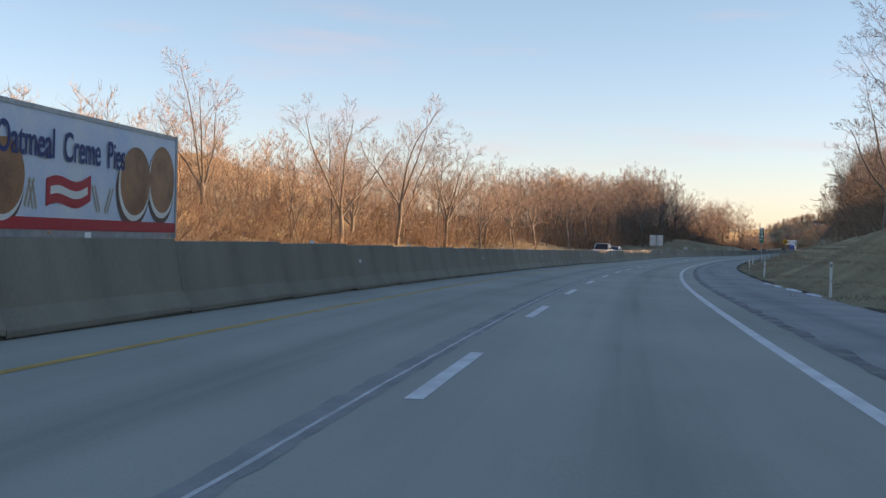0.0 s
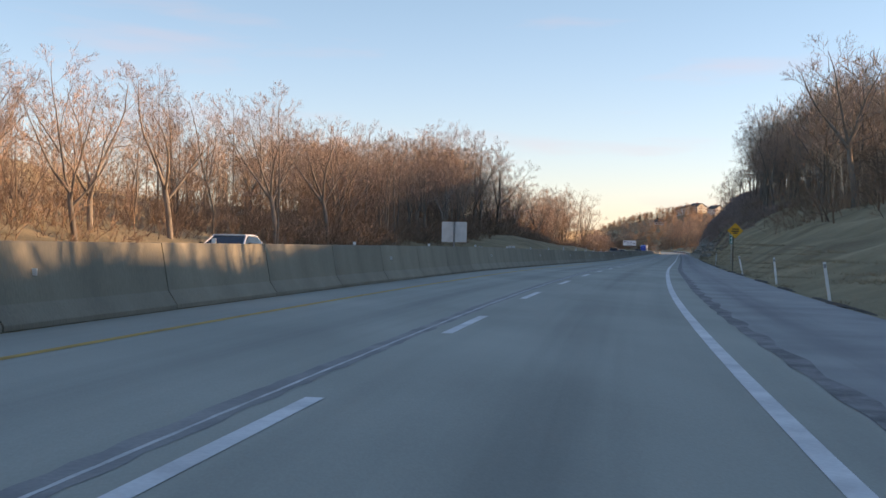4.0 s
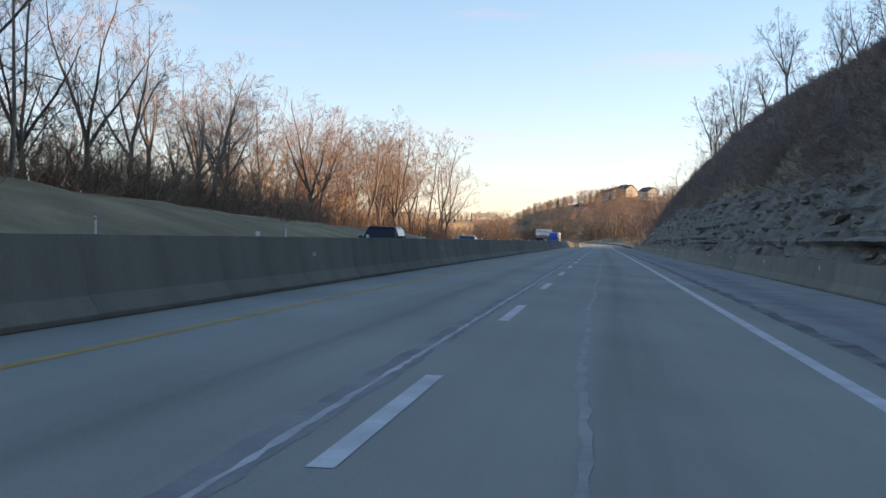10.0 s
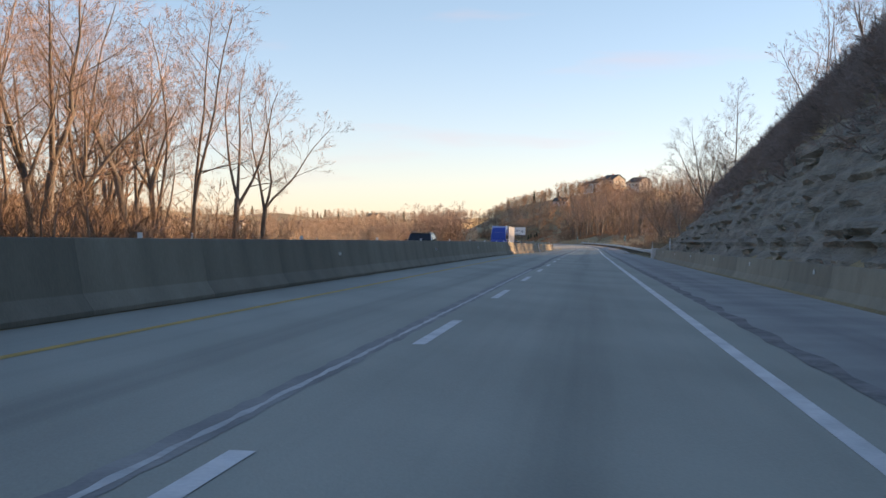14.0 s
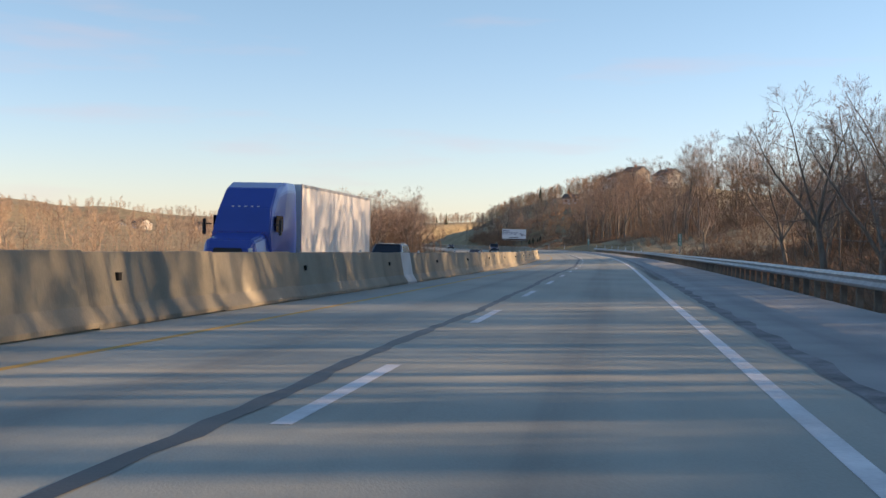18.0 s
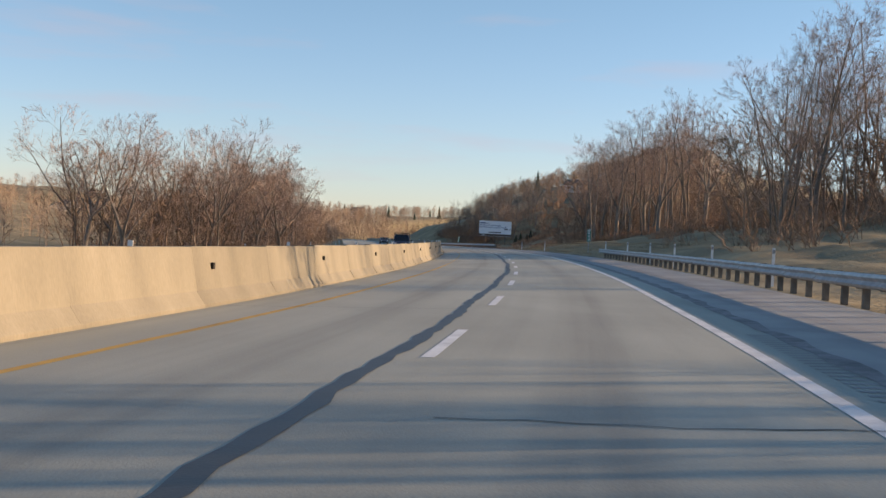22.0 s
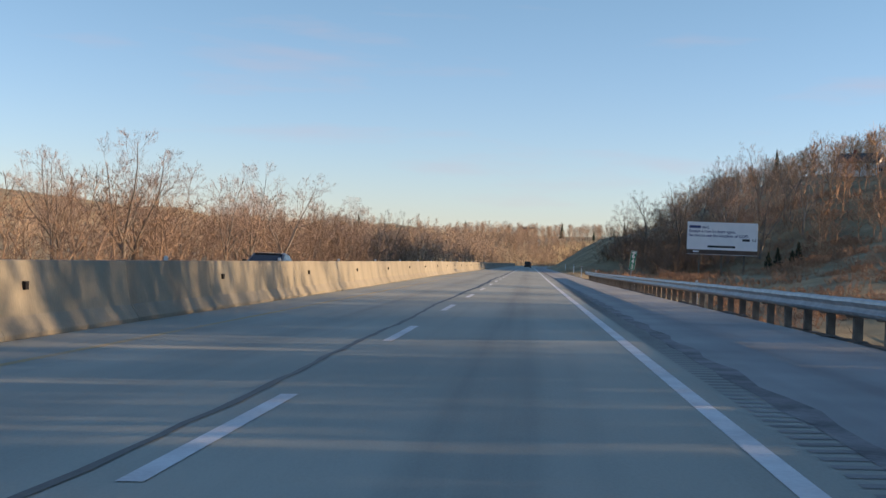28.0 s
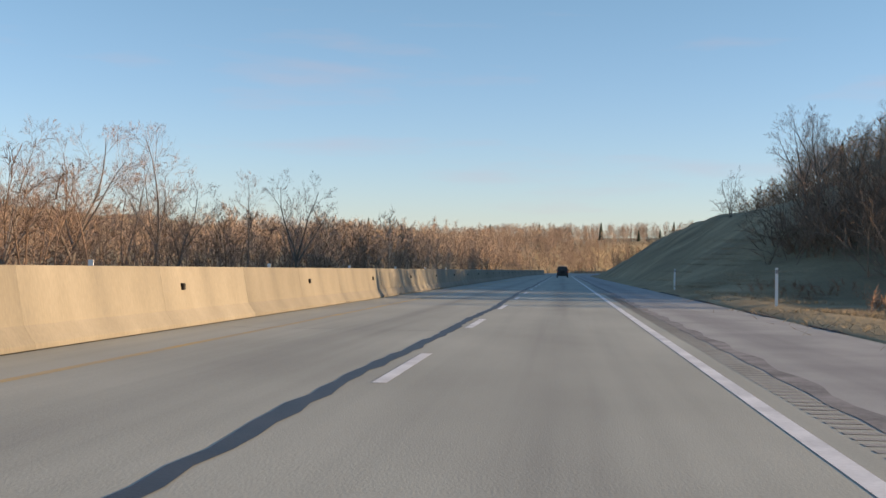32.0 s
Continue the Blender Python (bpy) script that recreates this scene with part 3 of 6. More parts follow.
def spike(out, p, q, r):
    """A twig: a thin three-sided spike."""
    verts, faces = out
    b = len(verts)
    d = (q - p).normalized()
    u = d.orthogonal().normalized() * r
    v = d.cross(u)
    verts.extend((p + u, p - u * 0.5 + v * 0.87, p - u * 0.5 - v * 0.87, q))
    faces.extend(((b, b + 1, b + 3), (b + 1, b + 2, b + 3), (b + 2, b, b + 3)))


def sliver(out, rg, p, q, r):
    """The finest twigs: one narrow face each."""
    verts, faces = out
    b = len(verts)
    d = (q - p).normalized()
    u = d.orthogonal().normalized()
    a = rg.uniform(0, 3.14)
    w = (u * math.cos(a) + d.cross(u) * math.sin(a)) * r
    verts.extend((p + w, p - w, q))
    faces.append((b, b + 1, b + 2))


def sprays(out, rg, pts, count, length, twig, lift):
    for _ in range(count):
        f = rg.uniform(0.1, 1.0) * (len(pts) - 1)
        i = min(int(f), len(pts) - 2)
        start = pts[i].lerp(pts[i + 1], f - i)
        w = side_way(rg, (pts[i + 1] - pts[i]).normalized(), radians(rg.uniform(12, 62)))
        w.z += lift
        sliver(out, rg, start, start + w.normalized() * length * rg.uniform(0.5, 1.1), twig)


def turned(d, turn, spread):
    """A way that leaves d at an angle, at a given turn round it."""
    u = d.orthogonal().normalized()
    v = d.cross(u)
    return (d * math.cos(spread) + (u * math.cos(turn) + v * math.sin(turn)) * math.sin(spread)).normalized()


def limb(trunk, crown, rg, p, d, length, radius, level, o):
    """A limb that sways upwards and sends out side limbs all along, down to the twigs."""
    last = len(o["count"])
    if level >= last:
        q = p + d * length
        spike(crown, p, q, o["twig"] * 1.25)
        sprays(crown, rg, [p, p.lerp(q, 0.5), q], o["tips"], length * 0.85, o["twig"], o["lift"] * 0.6)
        return
    out = trunk if level <= o["wood"] else crown
    steps, sides = ((8, 6), (5, 5), (3, 3), (2, 3))[min(level, 3)]
    end = 0.16 if level == 0 else 0.3
    pts, radii, q, e = [p], [radius], p.copy(), d.normalized()
    sway = o["bend"] * (0.8, 1.0, 0.9, 0.8)[min(level, 3)]
    for i in range(steps):
        e = (e + Vector((rg.gauss(0, sway), rg.gauss(0, sway), rg.gauss(0, sway) * 0.7 + (o["lift"] if level else 0.02)))).normalized()
        q = q + e * (length / steps)
        pts.append(q.copy())
        radii.append(radius * (1 - (1 - end) * ((i + 1) / steps) ** 0.85))
    tube(out, pts, radii, sides)
    count = o["count"][level]
    begin = o["begin"] if level == 0 else 0.22
    turn = rg.uniform(0, 6.28)
    for k in range(count):
        g = (k + rg.uniform(0.1, 0.9)) / count
        f = (begin + (1 - begin) * g) * steps
        i = min(int(f), steps - 1)
        start = pts[i].lerp(pts[i + 1], f - i)
        turn += 2.4 + rg.gauss(0, 0.35)
        wide = o["open"][min(level, 2)] * (1.12 - 0.45 * g) * rg.uniform(0.8, 1.2)
        way = turned((pts[i + 1] - pts[i]).normalized(), turn, radians(wide))
        if level and way.z < -0.1:
            way.z *= 0.3
            way.normalize()
        full = (0.42 + 0.58 * (1 - g) ** 0.8) if level == 0 else (1.0 - 0.5 * g)
        if level == 0 and g < 0.16:
            full *= 0.72
        child = length * o["ratio"][min(level, 2)] * full * rg.uniform(0.78, 1.15)
        thick = max(o["twig"] * 1.3, (radii[i] + (radii[i + 1] - radii[i]) * (f - i)) * rg.uniform(0.34, 0.5))
        limb(trunk, crown, rg, start, way, child, thick, level + 1, o)
    sprays(crown, rg, pts[-2:], 4, length * 0.2, o["twig"], o["lift"])


def tree_meshes(seed, bole, height, radius, leaders=1, stems=1, **o):
    """A bare tree: its bole, which may part into several leaders, each with limbs, branches and twigs."""
    base = dict(count=(11, 7, 5), ratio=(0.46, 0.46, 0.5), open=(58, 42, 36), begin=0.22, wood=1, bend=0.085, lift=0.05, twig=0.0078, tips=9, part=(9, 26))
    base.update(o)
    rg = random.Random(seed)
    trunk, crown = ([], []), ([], [])
    for k in range(stems):
        lean = 0.03 if stems == 1 else 0.16
        foot = Vector((rg.gauss(0, 0.6) if k else 0, rg.gauss(0, 0.6) if k else 0, -0.6))
        way = Vector((rg.gauss(0, lean), rg.gauss(0, lean), 1)).normalized()
        h = height * (1.0 if k == 0 else rg.uniform(0.7, 1.0))
        if leaders == 1:
            limb(trunk, crown, rg, foot, way, h, radius, 0, base)
            continue
        pts, radii = [foot], [radius * 1.15]
        for i in range(4):
            way = (way + Vector((rg.gauss(0, 0.05), rg.gauss(0, 0.05), 0.02))).normalized()
            pts.append(pts[-1] + way * bole / 4)
            radii.append(radius * (1.0 - 0.05 * i))
        tube(trunk, pts, radii, 7)
        turn = rg.uniform(0, 6.28)
        for j in range(leaders):
            turn += 6.283 / leaders + rg.gauss(0, 0.3)
            start = pts[-1] if j < 2 else pts[-2].lerp(pts[-1], rg.uniform(0.0, 0.9))
            tilt = rg.uniform(*base["part"]) * (0.5 if j == 0 else 1.0)
            d = turned(way, turn, radians(tilt))
            limb(trunk, crown, rg, start, d, (h - bole) * (1.04 - 0.0085 * tilt) * rg.uniform(0.92, 1.04), radius * rg.uniform(0.5, 0.68), 0, base)
    t = mesh_of("trunk", trunk[0], trunk[1], BARK, True)
    c = mesh_of("crown", crown[0], crown[1], TWIG, False)
    return t, c, max(v.z for v in crown[0])


# slender forest trees, dome-crowned trees, tall heavy trees, many-stemmed trees, saplings
FOREST = [tree_meshes(11 + i, 0, 19, 0.19, count=(14, 5, 5), ratio=(0.31, 0.60, 0.62), open=(58, 42, 36), begin=0.36, tips=8, lift=0.06) for i in range(5)]
SPREAD = [tree_meshes(31 + i, 4.0 + 0.5 * i, 15, 0.24, leaders=4 + i % 2, count=(7, 6, 4), ratio=(0.52, 0.60, 0.62), open=(54, 40, 34), begin=0.10, tips=8, part=(14, 42), bend=0.10) for i in range(5)]
TALL = [tree_meshes(51 + i, 6.5, 21, 0.30, leaders=3, count=(8, 5, 5), ratio=(0.44, 0.58, 0.62), open=(56, 42, 36), begin=0.12, tips=8, part=(10, 32), bend=0.13) for i in range(4)]
MULTI = [tree_meshes(71 + i, 0, 9, 0.09, stems=5, count=(7, 4, 3), ratio=(0.42, 0.6, 0.62), open=(48, 40, 36), begin=0.2, tips=7, wood=0) for i in range(4)]
YOUNG = [tree_meshes(91 + i, 0, 7, 0.05, stems=4, count=(8, 5), ratio=(0.36, 0.46), open=(34, 40, 40), begin=0.2, tips=6, wood=0) for i in range(3)]
LABELS = {"forest": "slender grey leafless forest tree", "spread": "leafless broad-crowned tree with a short trunk", "tall": "tall leafless tree with heavy dark limbs",
          "multi": "leafless many-stemmed brown tree", "young": "young leafless brown saplings in a clump"}
KINDS = {"forest": FOREST, "spread": SPREAD, "tall": TALL, "multi": MULTI, "young": YOUNG}
tree_rng = random.Random(8)


def tree(kind, s, n, height, group="roadside woods", note="", behind=False):
    variant = tree_rng.randrange(len(KINDS[kind]))
    p = on_ground(s, n, 0.1)
    t, c, tall = KINDS[kind][variant]
    sc = height / tall
    m = Matrix.Translation(p) @ Matrix.Rotation(tree_rng.uniform(0, 6.283), 4, "Z") @ Matrix.Diagonal((sc * tree_rng.uniform(0.9, 1.12), sc * tree_rng.uniform(0.9, 1.12), sc, 1))
    root = new("tree")
    root.empty_display_size = 0.5
    root.matrix_world = m
    tagged(root, note or LABELS[kind], "tree", group, "stuff" if behind else "")
    part("trunk", t, None, root)
    part("crown", c, None, root)
    return root


def wood(count, s_range, n_range, kinds, heights, seed, group):
    """Trees strewn over a stretch, no two too near."""
    rg, put = random.Random(seed), []
    for _ in range(count * 12):
        if len(put) >= count:
            break
        s, n = rg.uniform(*s_range), rg.uniform(*n_range)
        if all((s - a) ** 2 + (n - b) ** 2 > 5 for a, b in put):
            put.append((s, n))
            near = abs(n - n_range[0 if n_range[0] > 0 else 1]) < 0.6 * (n_range[1] - n_range[0])
            tree(rg.choice(kinds), s, n, rg.uniform(*heights), group, behind=not near)


# left, at the start: open row of trees, then thick woods
for s, n, h, kind in ((142, -50, 20, "spread"), (112, -52, 7.5, "multi"), (124, -50, 8, "multi"), (150, -42, 14, "multi"), (158, -40, 18.5, "spread"), (165, -44, 18, "forest"), (179, -40, 20.5, "tall"), (184, -41, 13, "multi"), (190, -44, 17, "forest"), (197, -40, 17, "forest"), (201, -40, 18.5, "spread"),
                      (217, -39, 15.5, "spread"), (226, -41, 13, "spread"), (239, -39, 15.5, "spread"), (258, -40, 16, "spread"), (268, -40, 16, "forest"), (281, -38, 19, "forest"), (284, -39, 16, "spread"), (78, -58, 8, "multi"), (95, -56, 8, "multi"),
                      (166, -42, 15.5, "spread"), (173, -44, 14, "spread"), (189, -43, 17, "spread"), (208, -42, 15, "spread"), (233, -43, 14.5, "spread"), (247, -42, 15, "spread")):
    tree(kind, s, n, h, "trees beside the opposite carriageway")
wood(7, (205, 290), (-62, -43), ("forest", "multi", "spread"), (10, 15), 1, "left roadside woods")
wood(14, (287, 338), (-60, -38), ("forest", "forest", "tall", "spread"), (14, 19), 2, "left roadside woods")
wood(26, (330, 428), (-56, -37), ("forest", "tall", "forest"), (15.5, 19.5), 30, "left roadside woods")
wood(16, (338, 432), (-47, -37), ("tall", "forest", "tall"), (14, 17.5), 36, "left roadside woods")
wood(20, (400, 442), (-52, -36), ("tall", "forest", "forest"), (19, 24), 39, "left roadside woods")
wood(18, (440, 565), (-58, -36), ("forest", "spread", "spread"), (16, 22), 3, "left roadside woods")
wood(22, (562, 640), (-52, -30), ("tall", "spread", "tall", "forest"), (18, 25), 4, "left roadside woods")
for s, n, h in ((932, -32, 18.5), (940, -34, 18), (924, -35, 15), (946, -30, 15), (936, -36, 17)):
    tree("spread", s, n, h, "left roadside thicket")
wood(8, (585, 640), (-46, -31), ("tall", "forest"), (20, 26), 37, "left roadside woods")
wood(9, (905, 965), (-36, -26), ("spread", "multi", "spread"), (12.5, 16.5), 38, "left roadside thicket")
wood(13, (900, 1000), (-44, -25), ("spread", "forest", "spread"), (13, 17.5), 6, "left roadside thicket")
wood(12, (962, 1032), (-36, -26), ("spread", "spread", "forest"), (14, 17), 28, "left roadside thicket")
wood(5, (1020, 1060), (-48, -25), ("multi", "spread"), (8, 11), 7, "left roadside thicket")
for s, n, h in ((1092, -30, 11.5), (1138, -27, 13), (1142, -33, 10), (1201, -29, 11)):
    tree("spread", s, n, h, "left roadside thicket")
wood(22, (1060, 1330), (-48, -29), ("spread", "spread", "forest"), (12, 16), 8, "left roadside thicket")
# right: wooded hill, cut crest, wooded bank, hill at the end
for s, n, h in ((60, 20.3, 14), (66, 20.5, 15), (72, 21.5, 16.5), (80, 21, 16), (69, 24, 17)):
    tree("forest", s, n, h, "right hill woods")
wood(13, (205, 282), (19.5, 30), ("forest",), (13, 16.5), 19, "right hill woods")
wood(12, (60, 104), (15, 26), ("forest", "tall", "forest"), (14, 18), 40, "right hill woods")
wood(8, (58, 150), (16.5, 34), ("forest", "spread", "multi"), (12, 16), 9, "right hill woods")
wood(10, (622, 662), (15, 42), ("spread", "forest"), (10, 14), 34, "right bank woods")
wood(22, (360, 440), (17.5, 25), ("spread", "forest", "spread"), (11, 16), 41, "right hill woods")
wood(32, (285, 455), (18, 32), ("forest", "tall", "spread"), (15, 20), 10, "right hill woods")
wood(16, (450, 615), (16.5, 27), ("spread", "spread", "multi"), (8, 12), 11, "crest trees over the rock cut")
for s, n, h, kind in ((690, 16, 13, "spread"), (703, 15.5, 12, "spread"), (716, 15, 13, "spread"), (738, 16, 12, "spread")):
    tree(kind, s, n, h, "right bank woods")
wood(18, (648, 735), (18, 42), ("multi", "spread", "forest", "forest"), (13, 18), 12, "right bank woods")
wood(14, (732, 885), (18, 42), ("multi", "spread", "forest"), (9, 14), 22, "right bank woods")
wood(14, (888, 911), (24, 48), ("forest", "tall", "forest"), (18, 23), 31, "right bank woods")
# added as a shade caster for the road beside it
wood(16, (754, 792), (24, 52), ("forest", "tall", "multi"), (14, 19), 32, "right bank woods")
wood(7, (918, 948), (36, 52), ("forest", "tall", "spread"), (16, 21.5), 29, "right bank woods")
wood(9, (950, 1012), (34, 54), ("forest", "tall", "forest"), (18, 24), 13, "right bank woods")
wood(16, (955, 1004), (24, 42), ("forest", "tall", "forest"), (17, 23), 35, "right bank woods")
wood(19, (944, 1024), (21, 33), ("tall", "spread", "forest"), (16, 20), 27, "right bank woods")
# unseen trees, set far out to throw dappled shade on road and barrier
wood(2, (1122, 1150), (60, 76), ("spread", "forest", "spread"), (15, 19), 42, "right bank woods")
wood(6, (1005, 1070), (28, 58), ("forest", "spread", "multi"), (12, 17), 14, "right bank woods")
for s, n, h, kind in ((1207, 27.5, 14.5, "spread"), (1235, 21, 8.5, "spread"), (1242, 23.5, 8, "forest"), (1260, 27, 9.5, "spread"), (1266, 32, 7.5, "spread"), (1274, 20, 6, "multi")):
    tree(kind, s, n, h, "hill trees")
wood(14, (1192, 1240), (30, 60), ("spread", "forest", "tall"), (11, 16), 33, "hill trees")
wood(8, (1262, 1345), (36, 60), ("spread", "multi"), (8, 12), 25, "hill trees")


# ---- thickets and brush ----
def thicket_mesh(seed, count=10, reach=(5.0, 3.2)):
    """Many thin upright stems grown together."""
    rg, out = random.Random(seed), ([], [])
    o = dict(count=(7, 3), ratio=(0.38, 0.65, 0.5), open=(50, 38, 40), begin=0.12, wood=9, bend=0.10, lift=0.05, twig=0.012, tips=7)
    for _ in range(count):
        foot = Vector((rg.uniform(-1, 1) * reach[0], rg.uniform(-1, 1) * reach[1], -0.5))
        limb(out, out, rg, foot, Vector((rg.gauss(0, 0.13), rg.gauss(0, 0.13), 1)).normalized(), rg.uniform(3.0, 6.2), 0.055, 0, o)
    return mesh_of("thicket", out[0], out[1], BRUSH)


THICKETS = [thicket_mesh(150 + i) for i in range(5)]


def brush_mesh(seed, count, spread, height, twig=0.013):
    rg, out = random.Random(seed), ([], [])
    for _ in range(count):
        base = Vector((rg.gauss(0, spread), rg.gauss(0, spread), -0.25))
        h = height * rg.uniform(0.45, 1.0)
        pts, radii = bough(out, rg, base, Vector((rg.gauss(0, 0.4), rg.gauss(0, 0.4), 1)), h, 0.02, 2, 3, 0.16, 0.0)
        sprays(out, rg, pts, 19, h * 0.5, twig * 1.15, 0.2)
    return mesh_of("brush", out[0], out[1], BRUSH)


def low_brush_mesh(seed, mat):
    """Matted low scrub of many short stems."""
    rg, out = random.Random(seed), ([], [])
    for _ in range(34):
        base = Vector((rg.uniform(-2.0, 2.0), rg.uniform(-2.0, 2.0), -0.25))
        top = base + Vector((rg.gauss(0, 0.4), rg.gauss(0, 0.4), rg.uniform(0.4, 1.0)))
        spike(out, base, top, 0.018)
        sprays(out, rg, [base, base.lerp(top, 0.5), top], 34, 0.42, 0.010, 0.0)
    return mesh_of("brush", out[0], out[1], mat)


SCRUB = material("dark_scrub", (0.21, 0.163, 0.145), (0.39, 0.303, 0.262), 1.0, 0.4, 8, 0.0, vary=0.25)
RUST = material("rust_brown_scrub", (0.24, 0.135, 0.085), (0.44, 0.27, 0.165), 1.0, 0.4, 8, 0.0, vary=0.25)
HILLWOOD = material("rust_brown_woods", (0.30, 0.185, 0.115), (0.56, 0.36, 0.225), 1.0, 0.05, 1.0, 0.0, vary=0.3, island=True)
LOWBRUSH = [low_brush_mesh(260 + i, SCRUB) for i in range(4)]
RUSTBRUSH = [low_brush_mesh(270 + i, RUST) for i in range(3)]
BRUSHES = [brush_mesh(200 + i, 22, 1.6, 3.0) for i in range(4)]


def lean_with_ground(s, n):
    """Turns what grows low on a slope square to it."""
    a, b, c, d = on_ground(s - 1.5, n), on_ground(s + 1.5, n), on_ground(s, n - 1.5), on_ground(s, n + 1.5)
    up = (d - c).cross(b - a).normalized()
    return Vector((0, 0, 1)).rotation_difference(up if up.z > 0 else -up).to_matrix().to_4x4()


def brush(count, s_range, n_range, scale, seed, label="dense leafless brown brush", kinds=None, name="brush"):
    rg = random.Random(seed)
    for _ in range(count):
        s, n = rg.uniform(*s_range), rg.uniform(*n_range)
        ob = new(name, rg.choice(kinds or BRUSHES))
        k = rg.uniform(*scale)
        ob.matrix_world = Matrix.Translation(on_ground(s, n)) @ lean_with_ground(s, n) @ Matrix.Rotation(heading(s) + 1.57 + rg.gauss(0, 0.4) + rg.choice((0, 3.14)), 4, "Z") @ Matrix.Diagonal((k * 1.2, k * 1.2, k, 1))
        tagged(ob, label, "brush", "roadside brush", "stuff")


def thicket(count, s_range, n_range, scale, seed):
    brush(count, s_range, n_range, scale, seed, "tangled leafless brown thicket", THICKETS, "thicket")


thicket(22, (60, 300), (-62, -44), (0.8, 1.3), 31)
thicket(14, (295, 430), (-58, -40), (0.8, 1.3), 32)
thicket(20, (300, 430), (-60, -43), (1.4, 1.9), 42)
thicket(14, (435, 640), (-60, -42), (1.4, 2.1), 43)
thicket(16, (285, 450), (27, 42), (1.4, 2.0), 44)
# the next two are added to keep sun off the road and barrier
thicket(4, (140, 175), (24, 44), (1.2, 1.6), 52)
thicket(5, (176, 198), (24, 44), (1.4, 1.8), 59)
thicket(18, (60, 235), (-52, -40), (0.8, 1.2), 60)
thicket(12, (128, 216), (-57, -42), (0.9, 1.4), 63)
thicket(6, (215, 285), (22, 34), (1.2, 1.6), 45)
thicket(8, (884, 909), (28, 50), (1.9, 2.5), 51)
# thickens the shade caster among the trees at s 754 to 792
thicket(12, (762, 790), (28, 50), (1.9, 2.5), 54)
thicket(6, (775, 885), (26, 44), (1.0, 1.4), 50)
thicket(5, (960, 1010), (36, 54), (1.4, 2.0), 47)
# the next two are sun blockers, added to shade the lanes and barrier
thicket(14, (682, 732), (28, 46), (1.7, 2.2), 57)
thicket(6, (1000, 1016), (24, 46), (1.5, 2.0), 58)
thicket(16, (1380, 1800), (-60, -26), (1.0, 1.6), 48)
thicket(10, (1390, 1560), (12, 26), (0.7, 1.1), 49)
thicket(16, (556, 642), (-50, -31), (0.8, 1.4), 55)
thicket(10, (940, 1000), (26, 44), (0.6, 0.9), 56)
thicket(8, (430, 640), (-56, -38), (0.7, 1.0), 33)
thicket(16, (436, 560), (-46, -38), (0.7, 1.1), 62)
brush(50, (430, 560), (-44, -35.5), (0.9, 1.5), 36)
thicket(7, (650, 905), (-80, -42), (0.5, 0.8), 34)
thicket(8, (900, 936), (-42, -27), (1.4, 1.9), 61)
thicket(14, (905, 1060), (-46, -27), (0.8, 1.25), 35)
thicket(38, (1060, 1400), (-46, -27), (1.2, 1.7), 36)
thicket(16, (140, 450), (21, 40), (0.7, 1.1), 37)
thicket(12, (650, 724), (19, 46), (0.7, 1.2), 38)
thicket(14, (890, 1020), (27, 54), (0.8, 1.3), 39)
thicket(20, (1194, 1360), (32, 62), (0.7, 1.1), 40)
brush(34, (60, 300), (-60, -38), (0.8, 1.3), 1)
brush(100, (290, 432), (-44, -36.5), (0.9, 1.6), 12)
brush(50, (110, 295), (-46, -39), (0.8, 1.4), 14)
brush(36, (420, 640), (-50, -30), (0.7, 1.3), 2)
brush(40, (556, 640), (-46, -29), (1.0, 1.7), 15)
brush(30, (640, 900), (-70, -30), (0.7, 1.1), 3)
brush(30, (900, 1060), (-40, -24), (0.8, 1.4), 4)
brush(40, (1060, 1360), (-44, -24), (0.7, 1.3), 5)
brush(85, (350, 440), (14.5, 21), (0.8, 1.3), 26, "dark matted leafless scrub on the cut slope", LOWBRUSH)
brush(245, (425, 605), (13.6, 21), (0.8, 1.3), 6, "dark matted leafless scrub on the cut slope", LOWBRUSH)
brush(90, (440, 622), (15, 21.5), (0.8, 1.3), 31, "dark matted leafless scrub on the cut slope", LOWBRUSH)
brush(110, (470, 604), (15.5, 21.5), (0.9, 1.4), 33, "dark matted leafless scrub on the cut slope", LOWBRUSH)
brush(40, (345, 425), (10.8, 15), (0.45, 0.8), 34, "dark matted leafless scrub on the cut slope", LOWBRUSH)
brush(290, (405, 604), (11.9, 15.5), (0.8, 1.3), 35, "dark matted leafless scrub on the cut slope", LOWBRUSH)
brush(150, (440, 602), (15, 22), (1.0, 1.5), 37, "dark matted leafless scrub on the cut slope", LOWBRUSH)
brush(26, (290, 400), (15, 34), (0.6, 1.1), 7)
brush(24, (140, 290), (19, 34), (0.7, 1.2), 13)
brush(90, (700, 805), (15, 36), (1.2, 2.2), 38, "rust-brown brush on the right bank", RUSTBRUSH)
brush(60, (690, 775), (12.5, 20), (0.9, 1.5), 39, "rust-brown brush behind the guardrail", RUSTBRUSH)
brush(60, (905, 1010), (22, 46), (1.0, 1.8), 40, "rust-brown brush under the bank's trees", RUSTBRUSH)
brush(36, (775, 890), (15, 36), (0.6, 1.1), 28)
brush(44, (645, 800), (13, 36), (0.6, 1.2), 8)
brush(36, (880, 1050), (20, 46), (0.8, 1.3), 9)
brush(110, (1085, 1200), (13, 46), (0.8, 1.4), 10, "low rust-brown brush in the hollow", RUSTBRUSH)
brush(58, (1192, 1222), (18, 34), (0.9, 1.5), 29, "dense dark leafless brush on the bank")
thicket(12, (1194, 1220), (17, 40), (0.7, 1.0), 53)
